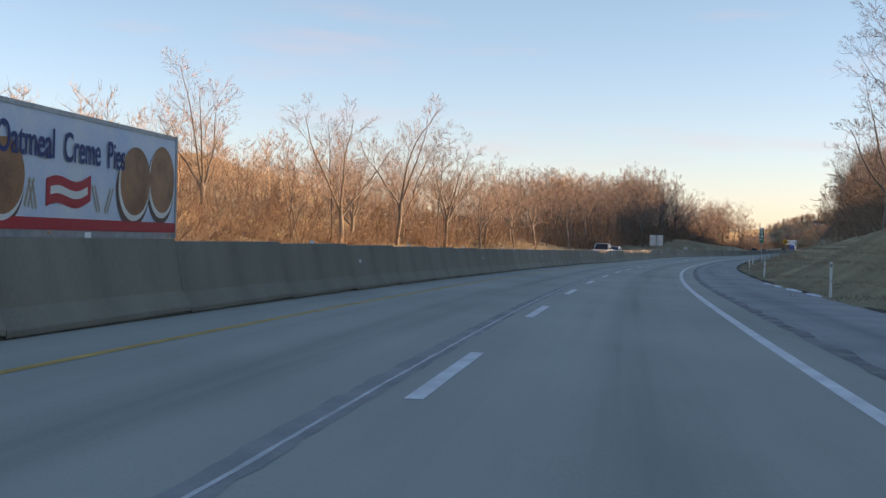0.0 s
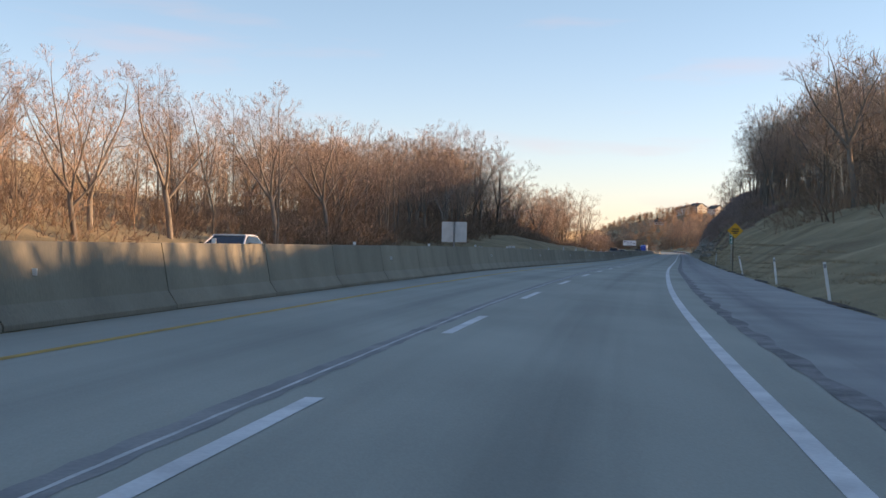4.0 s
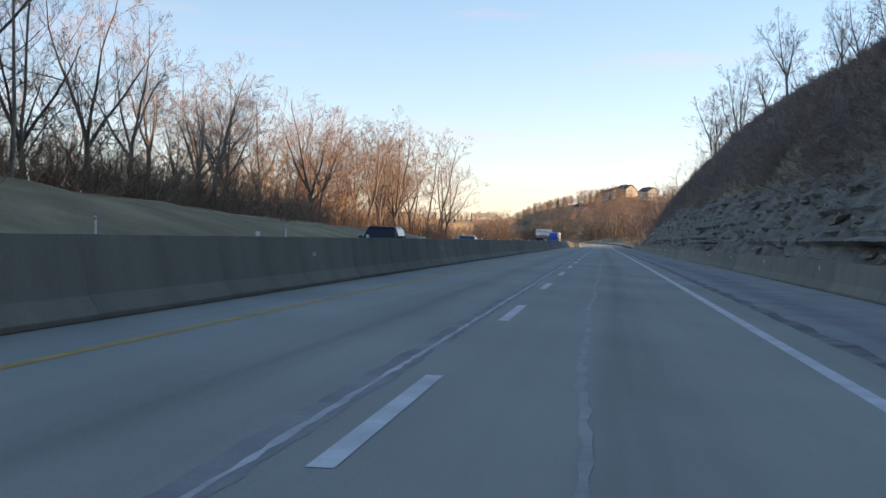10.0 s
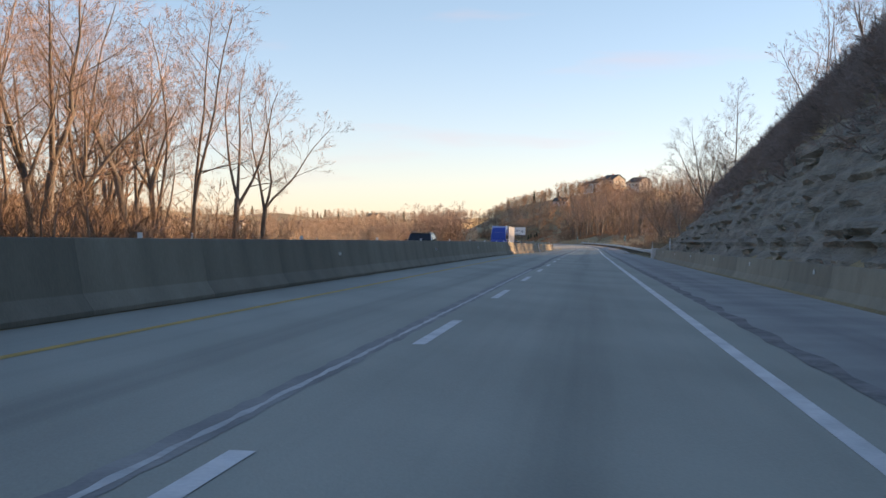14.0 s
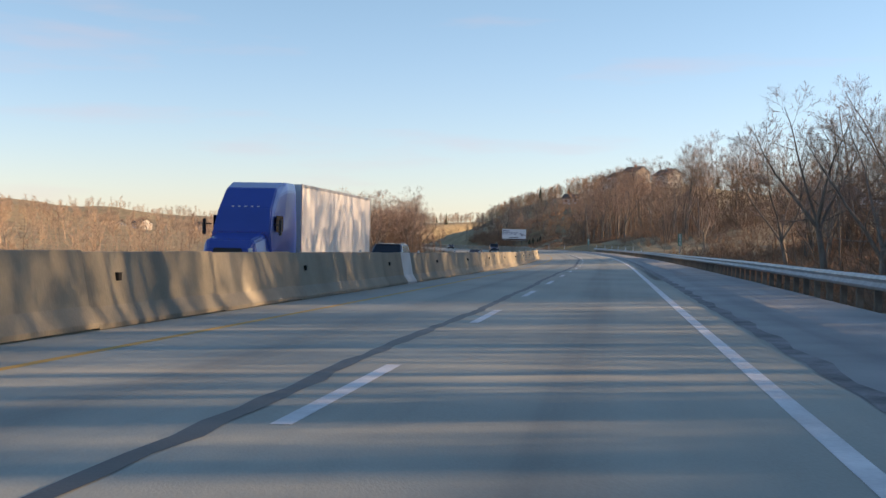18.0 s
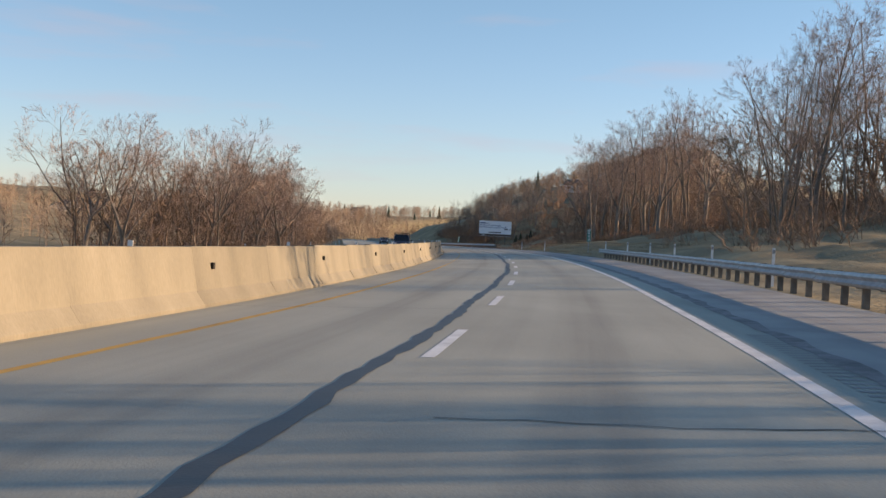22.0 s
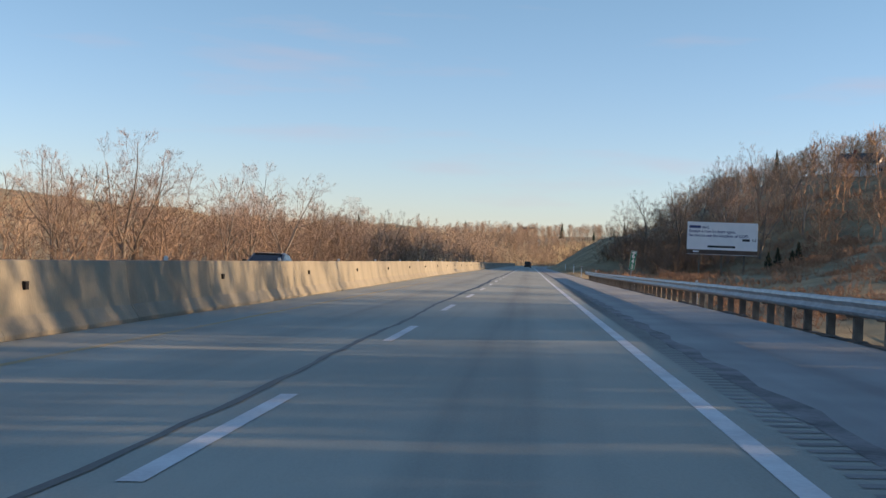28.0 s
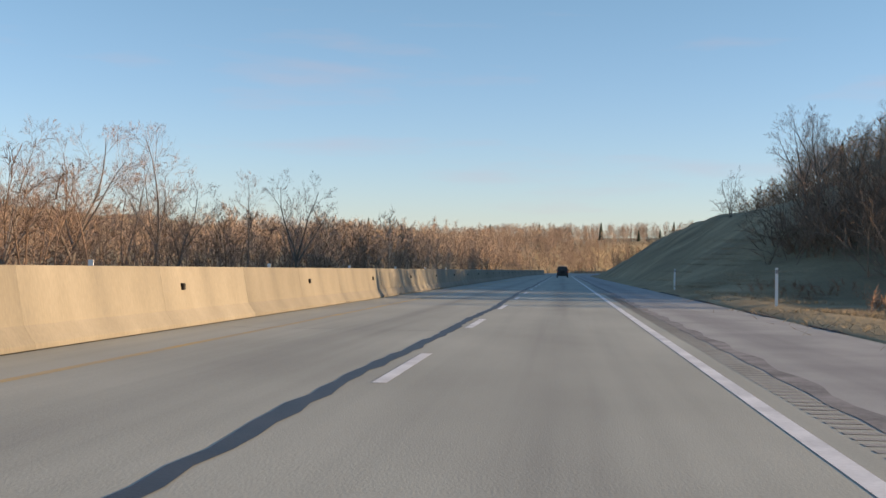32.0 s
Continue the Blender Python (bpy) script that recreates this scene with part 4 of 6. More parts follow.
brush(70, (1150, 1200), (38, 72), (0.9, 1.5), 32, "low rust-brown brush in the hollow", RUSTBRUSH)
brush(60, (1192, 1262), (34, 66), (0.9, 1.4), 30, "rust-brown brush on the hillside", RUSTBRUSH)
brush(50, (1190, 1350), (27, 52), (0.6, 1.1), 11)


# ---- far woods ----
def far_tree(seed, conifer=False, fine=False):
    rg, out = random.Random(seed), ([], [])
    if conifer:
        for k in range(6):
            z, r = 1.0 + 1.6 * k, 2.3 * (1 - k / 6.5)
            base = len(out[0])
            ring = [Vector((math.cos(a) * r * rg.uniform(0.7, 1.1), math.sin(a) * r * rg.uniform(0.7, 1.1), z)) for a in np.arange(0, 6.2, 0.9)]
            out[0].extend(ring + [Vector((0, 0, z + 2.6))])
            m = len(ring)
            out[1].extend((base + i, base + (i + 1) % m, base + m) for i in range(m))
        return np.array(out[0]), out[1]
    top = Vector((rg.gauss(0, 0.7), rg.gauss(0, 0.7), 10))
    spike(out, Vector((0, 0, -1)), top, 0.13 if fine else 0.17)
    turn = rg.uniform(0, 6.28)
    for k in range(18):
        f = (k + rg.random()) / 18
        turn += 2.4 + rg.gauss(0, 0.3)
        p = Vector((0, 0, -1)).lerp(top, 0.24 + 0.7 * f)
        r = 3.3 * (0.4 + 0.6 * (1 - f) ** 0.8) * rg.uniform(0.7, 1.15)
        q = p + Vector((math.cos(turn) * r * 0.9, math.sin(turn) * r * 0.9, r * rg.uniform(0.45, 0.95)))
        spike(out, p, q, 0.045 if fine else 0.075)
        for _ in range(9 if fine else 7):
            b = p.lerp(q, rg.uniform(0.25, 1.0))
            sliver(out, rg, b, b + Vector((rg.gauss(0, 0.55), rg.gauss(0, 0.55), rg.uniform(0.3, 1.5))), 0.026 if fine else 0.055)
    return np.array(out[0]), out[1]


def far_woods(name, count, pick, seed, mat, label, conifer=False, size=(0.7, 1.25), fine=False):
    rg = random.Random(seed)
    kinds = [far_tree(300 + i, conifer, fine) for i in range(7)]
    allv, allf, base = [], [], 0
    for _ in range(count):
        x, y, z = pick(rg)
        v, f = rg.choice(kinds)
        a, k = rg.uniform(0, 6.28), rg.uniform(*size)
        c, d = math.cos(a) * rg.uniform(0.9, 1.3), math.sin(a) * rg.uniform(0.9, 1.3)
        w = np.stack([(v[:, 0] * c - v[:, 1] * d) * k + x, (v[:, 0] * d + v[:, 1] * c) * k + y, v[:, 2] * k + z], -1)
        allv.append(w)
        allf.extend(tuple(i + base for i in q) for q in f)
        base += len(w)
    ob = new(name, mesh_of(name, np.concatenate(allv).tolist(), allf, mat))
    return tagged(ob, label, "woods", kind="stuff")


def in_frenet(s_range, n_range):
    def pick(rg):
        s, n = rg.uniform(*s_range), rg.uniform(*n_range)
        p = on_ground(s, n)
        return p.x, p.y, p.z
    return pick


far_woods("far_woods", 300, in_frenet((1180, 1560), (46, 93)), 1, HILLWOOD, "rust-brown leafless woods on a hillside", size=(0.55, 0.9))
far_woods("far_woods", 260, in_frenet((1300, 1800), (155, 300)), 11, FARWOOD, "brown leafless woods on a far hillside")
far_woods("far_woods", 800, in_frenet((600, 1600), (-620, -95)), 2, FARWOOD, "brown leafless woods across the valley")
far_woods("far_woods", 600, in_frenet((1500, 2300), (-420, -60)), 3, FARWOOD, "brown leafless woods beyond the road's bend")
far_woods("far_woods", 560, in_frenet((1900, 2600), (-520, 60)), 4, FARWOOD, "brown leafless woods on the far ridge")
far_woods("far_woods", 60, in_frenet((1000, 1040), (58, 130)), 21, FARWOOD, "brown leafless woods on the right hillside")
far_woods("far_woods", 60, in_frenet((1240, 1400), (94, 108)), 32, HILLWOOD, "rust-brown leafless trees below the hilltop houses", size=(0.8, 1.15))
far_woods("far_woods", 55, in_frenet((1195, 1260), (58, 112)), 5, HILLWOOD, "rust-brown leafless woods on the right hillside")
far_woods("far_woods", 330, in_frenet((40, 640), (-130, -58)), 16, FARWOOD, "brown leafless woods behind the roadside trees", size=(0.8, 1.3), fine=True)
far_woods("far_woods", 260, in_frenet((40, 230), (-112, -54)), 22, FARWOOD, "low brown thickets behind the roadside trees", size=(0.35, 0.65), fine=True)
far_woods("far_woods", 260, in_frenet((640, 1400), (-100, -46)), 17, FARWOOD, "brown leafless valley woods", size=(0.5, 0.85), fine=True)
# the next three are added between sun and barrier, as dense shade makers
far_woods("far_woods", 70, in_frenet((640, 702), (34, 64)), 30, FARWOOD, "brown leafless woods on the right bank", size=(1.2, 1.7), fine=True)
far_woods("far_woods", 28, in_frenet((620, 654), (30, 56)), 31, FARWOOD, "brown leafless woods on the right bank", size=(1.1, 1.5), fine=True)
far_woods("far_woods", 60, in_frenet((684, 734), (38, 62)), 26, FARWOOD, "brown leafless woods on the right bank", size=(1.0, 1.5), fine=True)
far_woods("far_woods", 60, in_frenet((640, 728), (48, 100)), 18, FARWOOD, "brown leafless woods on the right bank", size=(0.8, 1.3), fine=True)
far_woods("far_woods", 260, in_frenet((-60, 620), (40, 130)), 7, FARWOOD, "brown leafless woods on the hilltop", fine=True)
far_woods("far_woods", 50, in_frenet((880, 915), (54, 110)), 19, FARWOOD, "brown leafless woods on the right bank", size=(0.8, 1.3), fine=True)
far_woods("far_woods", 45, in_frenet((1000, 1034), (34, 50)), 27, FARWOOD, "dense leafless woods on the right bank", size=(1.2, 1.6), fine=True)
far_woods("far_woods", 120, in_frenet((404, 448), (-78, -42)), 28, FARWOOD, "dense brown leafless woods behind the roadside trees", size=(1.3, 1.8), fine=True)
far_woods("far_woods", 70, in_frenet((535, 642), (-68, -40)), 29, HILLWOOD, "warm brown leafless woods behind the roadside trees", size=(0.9, 1.4), fine=True)
far_woods("far_woods", 130, in_frenet((338, 430), (-78, -43)), 25, FARWOOD, "dense brown leafless woods behind the roadside trees", size=(0.95, 1.3), fine=True)
far_woods("far_woods", 760, in_frenet((1340, 1900), (-120, -25)), 20, FARWOOD, "brown leafless woods beside the road beyond the straight", size=(0.8, 1.25))
# packed and sized to throw shade across to the left woods
far_woods("far_woods", 230, in_frenet((288, 458), (22, 62)), 23, FARWOOD, "dense leafless woods on the crest of the cut", size=(1.2, 1.8), fine=True)
far_woods("conifers", 22, in_frenet((1900, 2450), (-360, 0)), 8, PINE, "dark conifers on the far ridge", True)
far_woods("conifers", 26, in_frenet((1150, 1500), (60, 230)), 9, PINE, "dark conifers among the hillside woods", True, (0.5, 0.9))


# ---- small evergreens beside the billboard ----
def evergreen(s, n, height):
    g = thing("evergreen_shrub", "small dark green cone-shaped evergreen in brown brush", "shrub", "evergreens beside the billboard", m=stand(s, n))
    rg = random.Random(int(s * 10 + n))
    stem, leaves = ([], []), ([], [])
    tube(stem, [Vector((0, 0, -0.3)), Vector((0, 0, height * 0.9))], [0.07, 0.02], 6)
    for _ in range(260):
        f = rg.random() ** 0.8
        z, r = height * (0.06 + 0.92 * f), height * 0.33 * (1 - f) + 0.05
        a = rg.uniform(0, 6.28)
        p = Vector((math.cos(a) * r * 0.3, math.sin(a) * r * 0.3, z))
        q = Vector((math.cos(a) * r, math.sin(a) * r, z + rg.uniform(-0.05, 0.18) * height))
        sliver(leaves, rg, p, q, 0.07)
        sliver(leaves, rg, p.lerp(q, 0.4), q + Vector((rg.gauss(0, 0.12), rg.gauss(0, 0.12), 0.05)), 0.05)
    part("trunk", mesh_of("trunk", stem[0], stem[1], BARK), None, g)
    part("foliage", mesh_of("foliage", leaves[0], leaves[1], PINE), None, g)


for s, n, h in ((1186, 38.8, 2.6), (1188, 40.6, 3.0), (1187, 42.6, 2.4), (1191, 44.4, 2.8)):
    evergreen(s, n, h)


# ---- tufts and litter on the verge ----
def tuft_mesh(seed, count, reach, height):
    rg, out = random.Random(seed), ([], [])
    for _ in range(count):
        p = Vector((rg.gauss(0, reach), rg.gauss(0, reach), -0.02))
        sliver(out, rg, p, p + Vector((rg.gauss(0, 0.10), rg.gauss(0, 0.10), height * rg.uniform(0.4, 1.0))), 0.007)
    return mesh_of("grass_tufts", out[0], out[1], STRAW)


STRAW = material("dry_straw", (0.22, 0.17, 0.10), (0.46, 0.37, 0.24), 1.0, 0.5, 9, 0.0, vary=0.2)
TUFTS = [tuft_mesh(500 + i, 260, 0.8, 0.17) for i in range(4)]


def tufts(count, s_range, n_range, seed):
    rg = random.Random(seed)
    for _ in range(count):
        s, n = rg.uniform(*s_range), rg.uniform(*n_range)
        ob = new("grass_tufts", rg.choice(TUFTS))
        ob.matrix_world = Matrix.Translation(on_ground(s, n)) @ Matrix.Rotation(rg.uniform(0, 6.28), 4, "Z") @ Matrix.Diagonal((1.4, 1.4, rg.uniform(0.6, 1.3), 1))
        tagged(ob, "dry straw-coloured grass tufts on the verge", "grass", "verge grass", "stuff")


tufts(240, (30, 372), (8.7, 14), 61)
tufts(60, (605, 640), (8.2, 12), 62)
tufts(150, (880, 1010), (9.0, 16), 63)
tufts(120, (1110, 1230), (9.2, 16), 64)


# ---- remnants of snow and dark litter along the pavement's edge ----
SNOW = material("old_snow", (0.62, 0.64, 0.67), (0.80, 0.82, 0.84), 0.7, 2.0, 14, 0.5, dist=0.02)
LITTER = material("dark_leaf_litter", (0.035, 0.03, 0.024), (0.11, 0.09, 0.07), 1.0, 3.0, 20, 0.8, dist=0.03)


def edge_heap(name, s, n, length, width, height, mat, label, category, seed):
    """A low ragged heap drawn out along the pavement's edge."""
    rg = random.Random(seed)
    rows = max(4, int(length / 0.35))
    verts, faces = [], []
    for i in range(rows + 1):
        f = i / rows
        swell = math.sin(math.pi * f) ** 0.5 * rg.uniform(0.6, 1.2)
        for j, (a, h) in enumerate(((-1, 0), (-0.5, 0.7), (0.1, 1.0), (0.6, 0.6), (1, 0))):
            p = at(s + length * f, n + a * width * 0.5 * swell + rg.gauss(0, 0.03), 0.006 + height * h * swell * rg.uniform(0.5, 1.1))
            verts.append(p)
    for i in range(rows):
        for j in range(4):
            b = i * 5 + j
            faces.append((b, b + 1, b + 6, b + 5))
    ob = new(name, mesh_of(name, verts, faces, mat))
    tagged(ob, label, category, kind="stuff")


for k, (s, n, ln, w) in enumerate(((56.5, 7.55, 3.2, 0.3), (61, 7.5, 4.5, 0.42), (67, 7.4, 3.0, 0.3), (70.8, 7.3, 2.4, 0.25))):
    edge_heap("old_snow", s, n, ln, w, 0.05, SNOW, "thin remnant of old snow at the pavement's edge", "snow", k)
for k in range(26):
    s = 44 + k * 12.4 + (k * 7 % 5)
    edge_heap("leaf_litter", s, 7.62, 5.5 + (k % 4) * 1.6, 0.35, 0.05, LITTER, "dark leaf litter along the pavement's edge", "litter", 40 + k)
for k in range(30):
    s = 885 + k * 11.4 + (k * 7 % 5)
    edge_heap("leaf_litter", s, 7.60, 4.5 + (k % 4) * 1.6, 0.28, 0.04, LITTER, "dark leaf litter along the pavement's edge", "litter", 80 + k)


# ---- small builders ----
def box(bm, size, centre=(0, 0, 0), turn=None, bevel=0.0):
    m = Matrix.Translation(centre) @ (turn or Matrix.Identity(4)) @ Matrix.Diagonal((*size, 1))
    made = bmesh.ops.create_cube(bm, size=1, matrix=m)["verts"]
    if bevel:
        bmesh.ops.bevel(bm, geom=list({e for v in made for e in v.link_edges}), offset=bevel, segments=2, affect="EDGES")


def rod(bm, a, b, r, sides=8, r2=None):
    a, b = Vector(a), Vector(b)
    m = Matrix.Translation((a + b) / 2) @ (b - a).to_track_quat("Z", "Y").to_matrix().to_4x4()
    bmesh.ops.create_cone(bm, cap_ends=True, segments=sides, radius1=r, radius2=r if r2 is None else r2, depth=(b - a).length, matrix=m)


def prism(bm, outline, depth, axis="Y", at_=0.0):
    """A closed outline of (a, b) pairs pushed through depth along an axis."""
    def place(a, b, c):
        return (a, c, b) if axis == "Y" else ((c, a, b) if axis == "X" else (a, b, c))
    rings = [[bm.verts.new(place(a, b, at_ + c)) for a, b in outline] for c in (-depth / 2, depth / 2)]
    k = len(outline)
    for i in range(k):
        bm.faces.new((rings[0][i], rings[0][(i + 1) % k], rings[1][(i + 1) % k], rings[1][i]))
    bm.faces.new(rings[0]), bm.faces.new(list(reversed(rings[1])))


def box_part(name, size, centre, mat, parent, label="", bevel=0.0, turn=None):
    bm = bmesh.new()
    box(bm, size, centre, turn, bevel)
    return part(name, bm, mat, parent, label)


def words(name, body, size, mat, parent, m, label="", align="LEFT", wide=1.0, depth=0.004):
    cu = bpy.data.curves.new(name, "FONT")
    cu.offset = 0.011
    cu.body, cu.size, cu.align_x, cu.align_y, cu.extrude = body, size, align, "CENTER", depth
    tmp = bpy.data.objects.new(name, cu)
    me = bpy.data.meshes.new_from_object(tmp)
    bpy.data.objects.remove(tmp)
    bpy.data.curves.remove(cu)
    me.materials.clear()
    me.materials.append(mat)
    ob = part(name, me, None, parent, label)
    ob.matrix_local = m @ Matrix.Diagonal((wide, 1, 1, 1))
    return ob


FACE = Matrix.Rotation(radians(90), 4, "X")  # lettering that faces back along the road


# ---- guardrails ----
def w_beam_mesh(length):
    prof = [(0.0, 0.0), (0.055, 0.03), (0.075, 0.075), (0.02, 0.125), (0.0, 0.155), (0.02, 0.185), (0.075, 0.235), (0.055, 0.28), (0.0, 0.31)]
    out = [(-x, z) for x, z in prof] + [(-x + 0.012, z) for x, z in reversed(prof)]
    bm = bmesh.new()
    prism(bm, out, length, "Y", length / 2)
    me = bpy.data.meshes.new("rail")
    bmesh.ops.recalc_face_normals(bm, faces=bm.faces)
    bm.to_mesh(me)
    bm.free()
    me.materials.append(GALV)
    return me


RAIL_ME = w_beam_mesh(3.84)
bm = bmesh.new()
box(bm, (0.15, 0.15, 1.15), (0.24, 0, 0.12), None, 0.012)
POST_ME = part("post", bm, WOODPOST).data
bm = bmesh.new()
box(bm, (0.14, 0.14, 0.34), (0.10, 0, 0.56), None, 0.01)
BLOCK_ME = part("block", bm, WOODPOST).data
bm = bmesh.new()
prism(bm, [(-0.16 + 0.02 * i, 0.42 + 0.3 * (i % 2)) for i in range(2)] + [(0.05, 0.74), (0.05, 0.4)], 0.02, "Y")
for o in [o for o in scene.objects if o.name in ("post", "block")]:
    bpy.data.objects.remove(o)
bm.free()
RAIL_N = 7.62


def guardrail(s0, s1):
    rail = thing("guardrail", "galvanised steel W-beam guardrail on timber posts", "guardrail", "roadside guardrails")
    rail.matrix_world = Matrix.Translation(at(s0, RAIL_N))
    inv = rail.matrix_world.inverted()
    count = int((s1 - s0) / 3.81)
    for i in range(count):
        s = s0 + i * 3.81
        turn = Matrix.Rotation(heading(s + 1.9), 4, "Z")
        seg = part("rail", RAIL_ME, None, rail)
        seg.matrix_local = inv @ Matrix.Translation(at(s, RAIL_N, 0.42)) @ turn
        for d in (0.0, 1.905):
            for nm, me in (("post", POST_ME), ("block", BLOCK_ME)):
                ob = part(nm, me, None, rail)
                ob.matrix_local = inv @ Matrix.Translation(at(s + d, RAIL_N)) @ turn
    for s in (s0, s0 + count * 3.81):
        bm = bmesh.new()
        rod(bm, (0.02, 0, 0.41), (0.02, 0, 0.74), 0.13, 12)
        end = part("end_piece", bm, GALV, rail, "rounded steel end piece")
        end.matrix_local = inv @ Matrix.Translation(at(s, RAIL_N)) @ Matrix.Rotation(heading(s), 4, "Z")
    return rail


guardrail(607, 883)
guardrail(998, 1113)

# ---- low wall under the rock cut ----
wall = thing("roadside_barrier", "low weathered concrete barrier below the rock cut", "barrier", kind="structure")
low_mesh = barrier_mesh("low_segment", 6.1, barrier_profile(0.82, 0.30, 0.09, 0.07, 0.28, 0.13), CONCRETE)
bm = bmesh.new()
box(bm, (0.03, 0.10, 0.12))
disc_me = part("reflector", bm, PALE).data
for o in [o for o in scene.objects if o.data == disc_me]:
    bpy.data.objects.remove(o)
for i in range(38):
    s = 372 + i * 6.1
    ob = part("barrier_segment", low_mesh, None, wall)
    ob.matrix_world = Matrix.Translation(at(s, 7.85)) @ Matrix.Rotation(heading(s + 3), 4, "Z")
    if i % 2 == 0:
        ob = part("reflector", disc_me, None, wall, "small white reflector")
        ob.matrix_world = Matrix.Translation(at(s + 2, 7.68, 0.62)) @ Matrix.Rotation(heading(s), 4, "Z")
end_block = thing("end_block", "bright pale concrete end block of the barrier", "concrete block", m=Matrix.Translation(at(604.2, 7.75)) @ Matrix.Rotation(heading(605), 4, "Z"))
box_part("body", (0.62, 2.2, 0.86), (0, 1.1, 0.43), NEW_CONCRETE, end_block, bevel=0.03)
patch = barrier_mesh("pale_segment", 2.1, barrier_profile(1.185, 0.43, 0.108), NEW_CONCRETE)
pale_seg = part("pale_segment", patch, None, median, "bright new concrete length")
pale_seg.matrix_world = Matrix.Translation(at(687.2, MED_N)) @ Matrix.Rotation(heading(688), 4, "Z")

# ---- delineator posts ----
bm = bmesh.new()
prism(bm, [(-0.05, 0), (0.05, 0), (0.035, 0.025), (-0.035, 0.025)], 1.25, "Z", 0.62)
DEL_ME = part("post", bm, PALE).data
bm = bmesh.new()
box(bm, (0.085, 0.02, 0.13), (0, -0.008, 1.12))
DELTOP_ME = part("reflector", bm, plain("grey_reflector", (0.30, 0.30, 0.30), 0.3)).data
for o in [o for o in scene.objects if o.data in (DEL_ME, DELTOP_ME)]:
    bpy.data.objects.remove(o)


def delineator(s, n, lean=0.0):
    d = thing("delineator_post", "slim white plastic delineator post at the road's edge", "marker post", "delineator posts")
    d.matrix_world = stand(s, n) @ Matrix.Rotation(radians(lean), 4, "Y")
    part("post", DEL_ME, None, d)
    part("reflector", DELTOP_ME, None, d)


for s, n, lean in ((62, 8.6, 0), (96, 8.7, 2), (132, 8.6, 0), (168, 8.5, 0), (196, 8.6, -9), (214, 8.6, -7), (239, 8.5, -12), (300, 8.4, 3), (600, 8.6, 1), (629, 8.7, 0), (847, 8.3, 0), (858, 8.4, 0),
                   (870, 8.4, 1), (886, 8.6, 0), (822, 8.3, 0), (835, 8.3, 0), (808, 8.3, 0), (939, 7.9, 0), (967, 8.0, 0), (1040, 8.2, 0), (1054, 8.3, 0), (1067, 8.3, 0), (1107, 8.2, 2), (1141, 8.4, 0), (1177, 8.8, 0), (1211, 8.6, 0)):
    delineator(s, n, lean)
for k in range(20):
    delineator(70 + 31.0 * k, -19.6, (k * 37 % 7) - 3)
for s in (720, 752, 790, 873, 915, 957, 1000):
    delineator(s, -19.8, 8 if s == 873 else 0)


# ---- signs ----
def mile_marker(s, n, digits, lean=0.0, z=2.0):
    g = thing("mile_marker", "narrow green mile marker with white stacked digits", "road sign", "mile markers")
    g.matrix_world = stand(s, n) @ Matrix.Rotation(radians(lean), 4, "Y")
    lift = float(road_z(s, n)) - float(ground_z(s, n))
    bm = bmesh.new()
    prism(bm, [(-0.03, 0), (0.03, 0), (0.03, 0.02), (0.012, 0.02), (0.012, 0.045), (-0.012, 0.045), (-0.012, 0.02), (-0.03, 0.02)], lift + z + 1.6, "Z", (lift + z + 1.0) / 2)
    part("post", bm, GALV, g)
    box_part("panel", (0.36, 0.012, 1.28), (0, -0.02, lift + z + 0.64), GREEN, g, bevel=0.004)
    box_part("border", (0.385, 0.008, 1.305), (0, -0.014, lift + z + 0.64), SIGNWHITE, g, "thin white border")
    words("word", "MILE", 0.13, SIGNWHITE, g, Matrix.Translation((0, -0.03, lift + z + 1.17)) @ FACE, align="CENTER")
    for i, ch in enumerate(digits):
        words("digit", ch, 0.40, SIGNWHITE, g, Matrix.Translation((0, -0.03, lift + z + 0.93 - 0.36 * i)) @ FACE, align="CENTER")


mile_marker(124.8, 9.5, "649", z=2.2)
mile_marker(284.3, 9.5, "648", z=2.2)
mile_marker(452, 9.6, "647", z=1.75)
mile_marker(773, 10.2, "645", z=1.45)
mile_marker(907, 9.4, "644", z=1.3)
mile_marker(1079, 8.9, "643", 6, z=1.1)

warn = thing("warning_sign", "amber diamond warning sign on a dark post", "road sign", m=stand(258, 8.8))
lift = float(road_z(258, 8.8)) - float(ground_z(258, 8.8))
bm = bmesh.new()
box(bm, (0.09, 0.09, lift + 4.0), (-0.15, 0.03, (lift + 3.0) / 2), None, 0.008)
part("post", bm, WOODPOST, warn)
box_part("panel", (0.9, 0.012, 0.9), (0, -0.04, lift + 3.05), AMBER, warn, bevel=0.004, turn=Matrix.Rotation(radians(45), 4, "Y"))
for dz, w in ((0.13, 0.52), (-0.05, 0.62), (-0.2, 0.34)):
    box_part("lettering_bar", (w, 0.006, 0.085), (0, -0.052, lift + 3.05 + dz), INKBLACK, warn, "black bar of lettering")


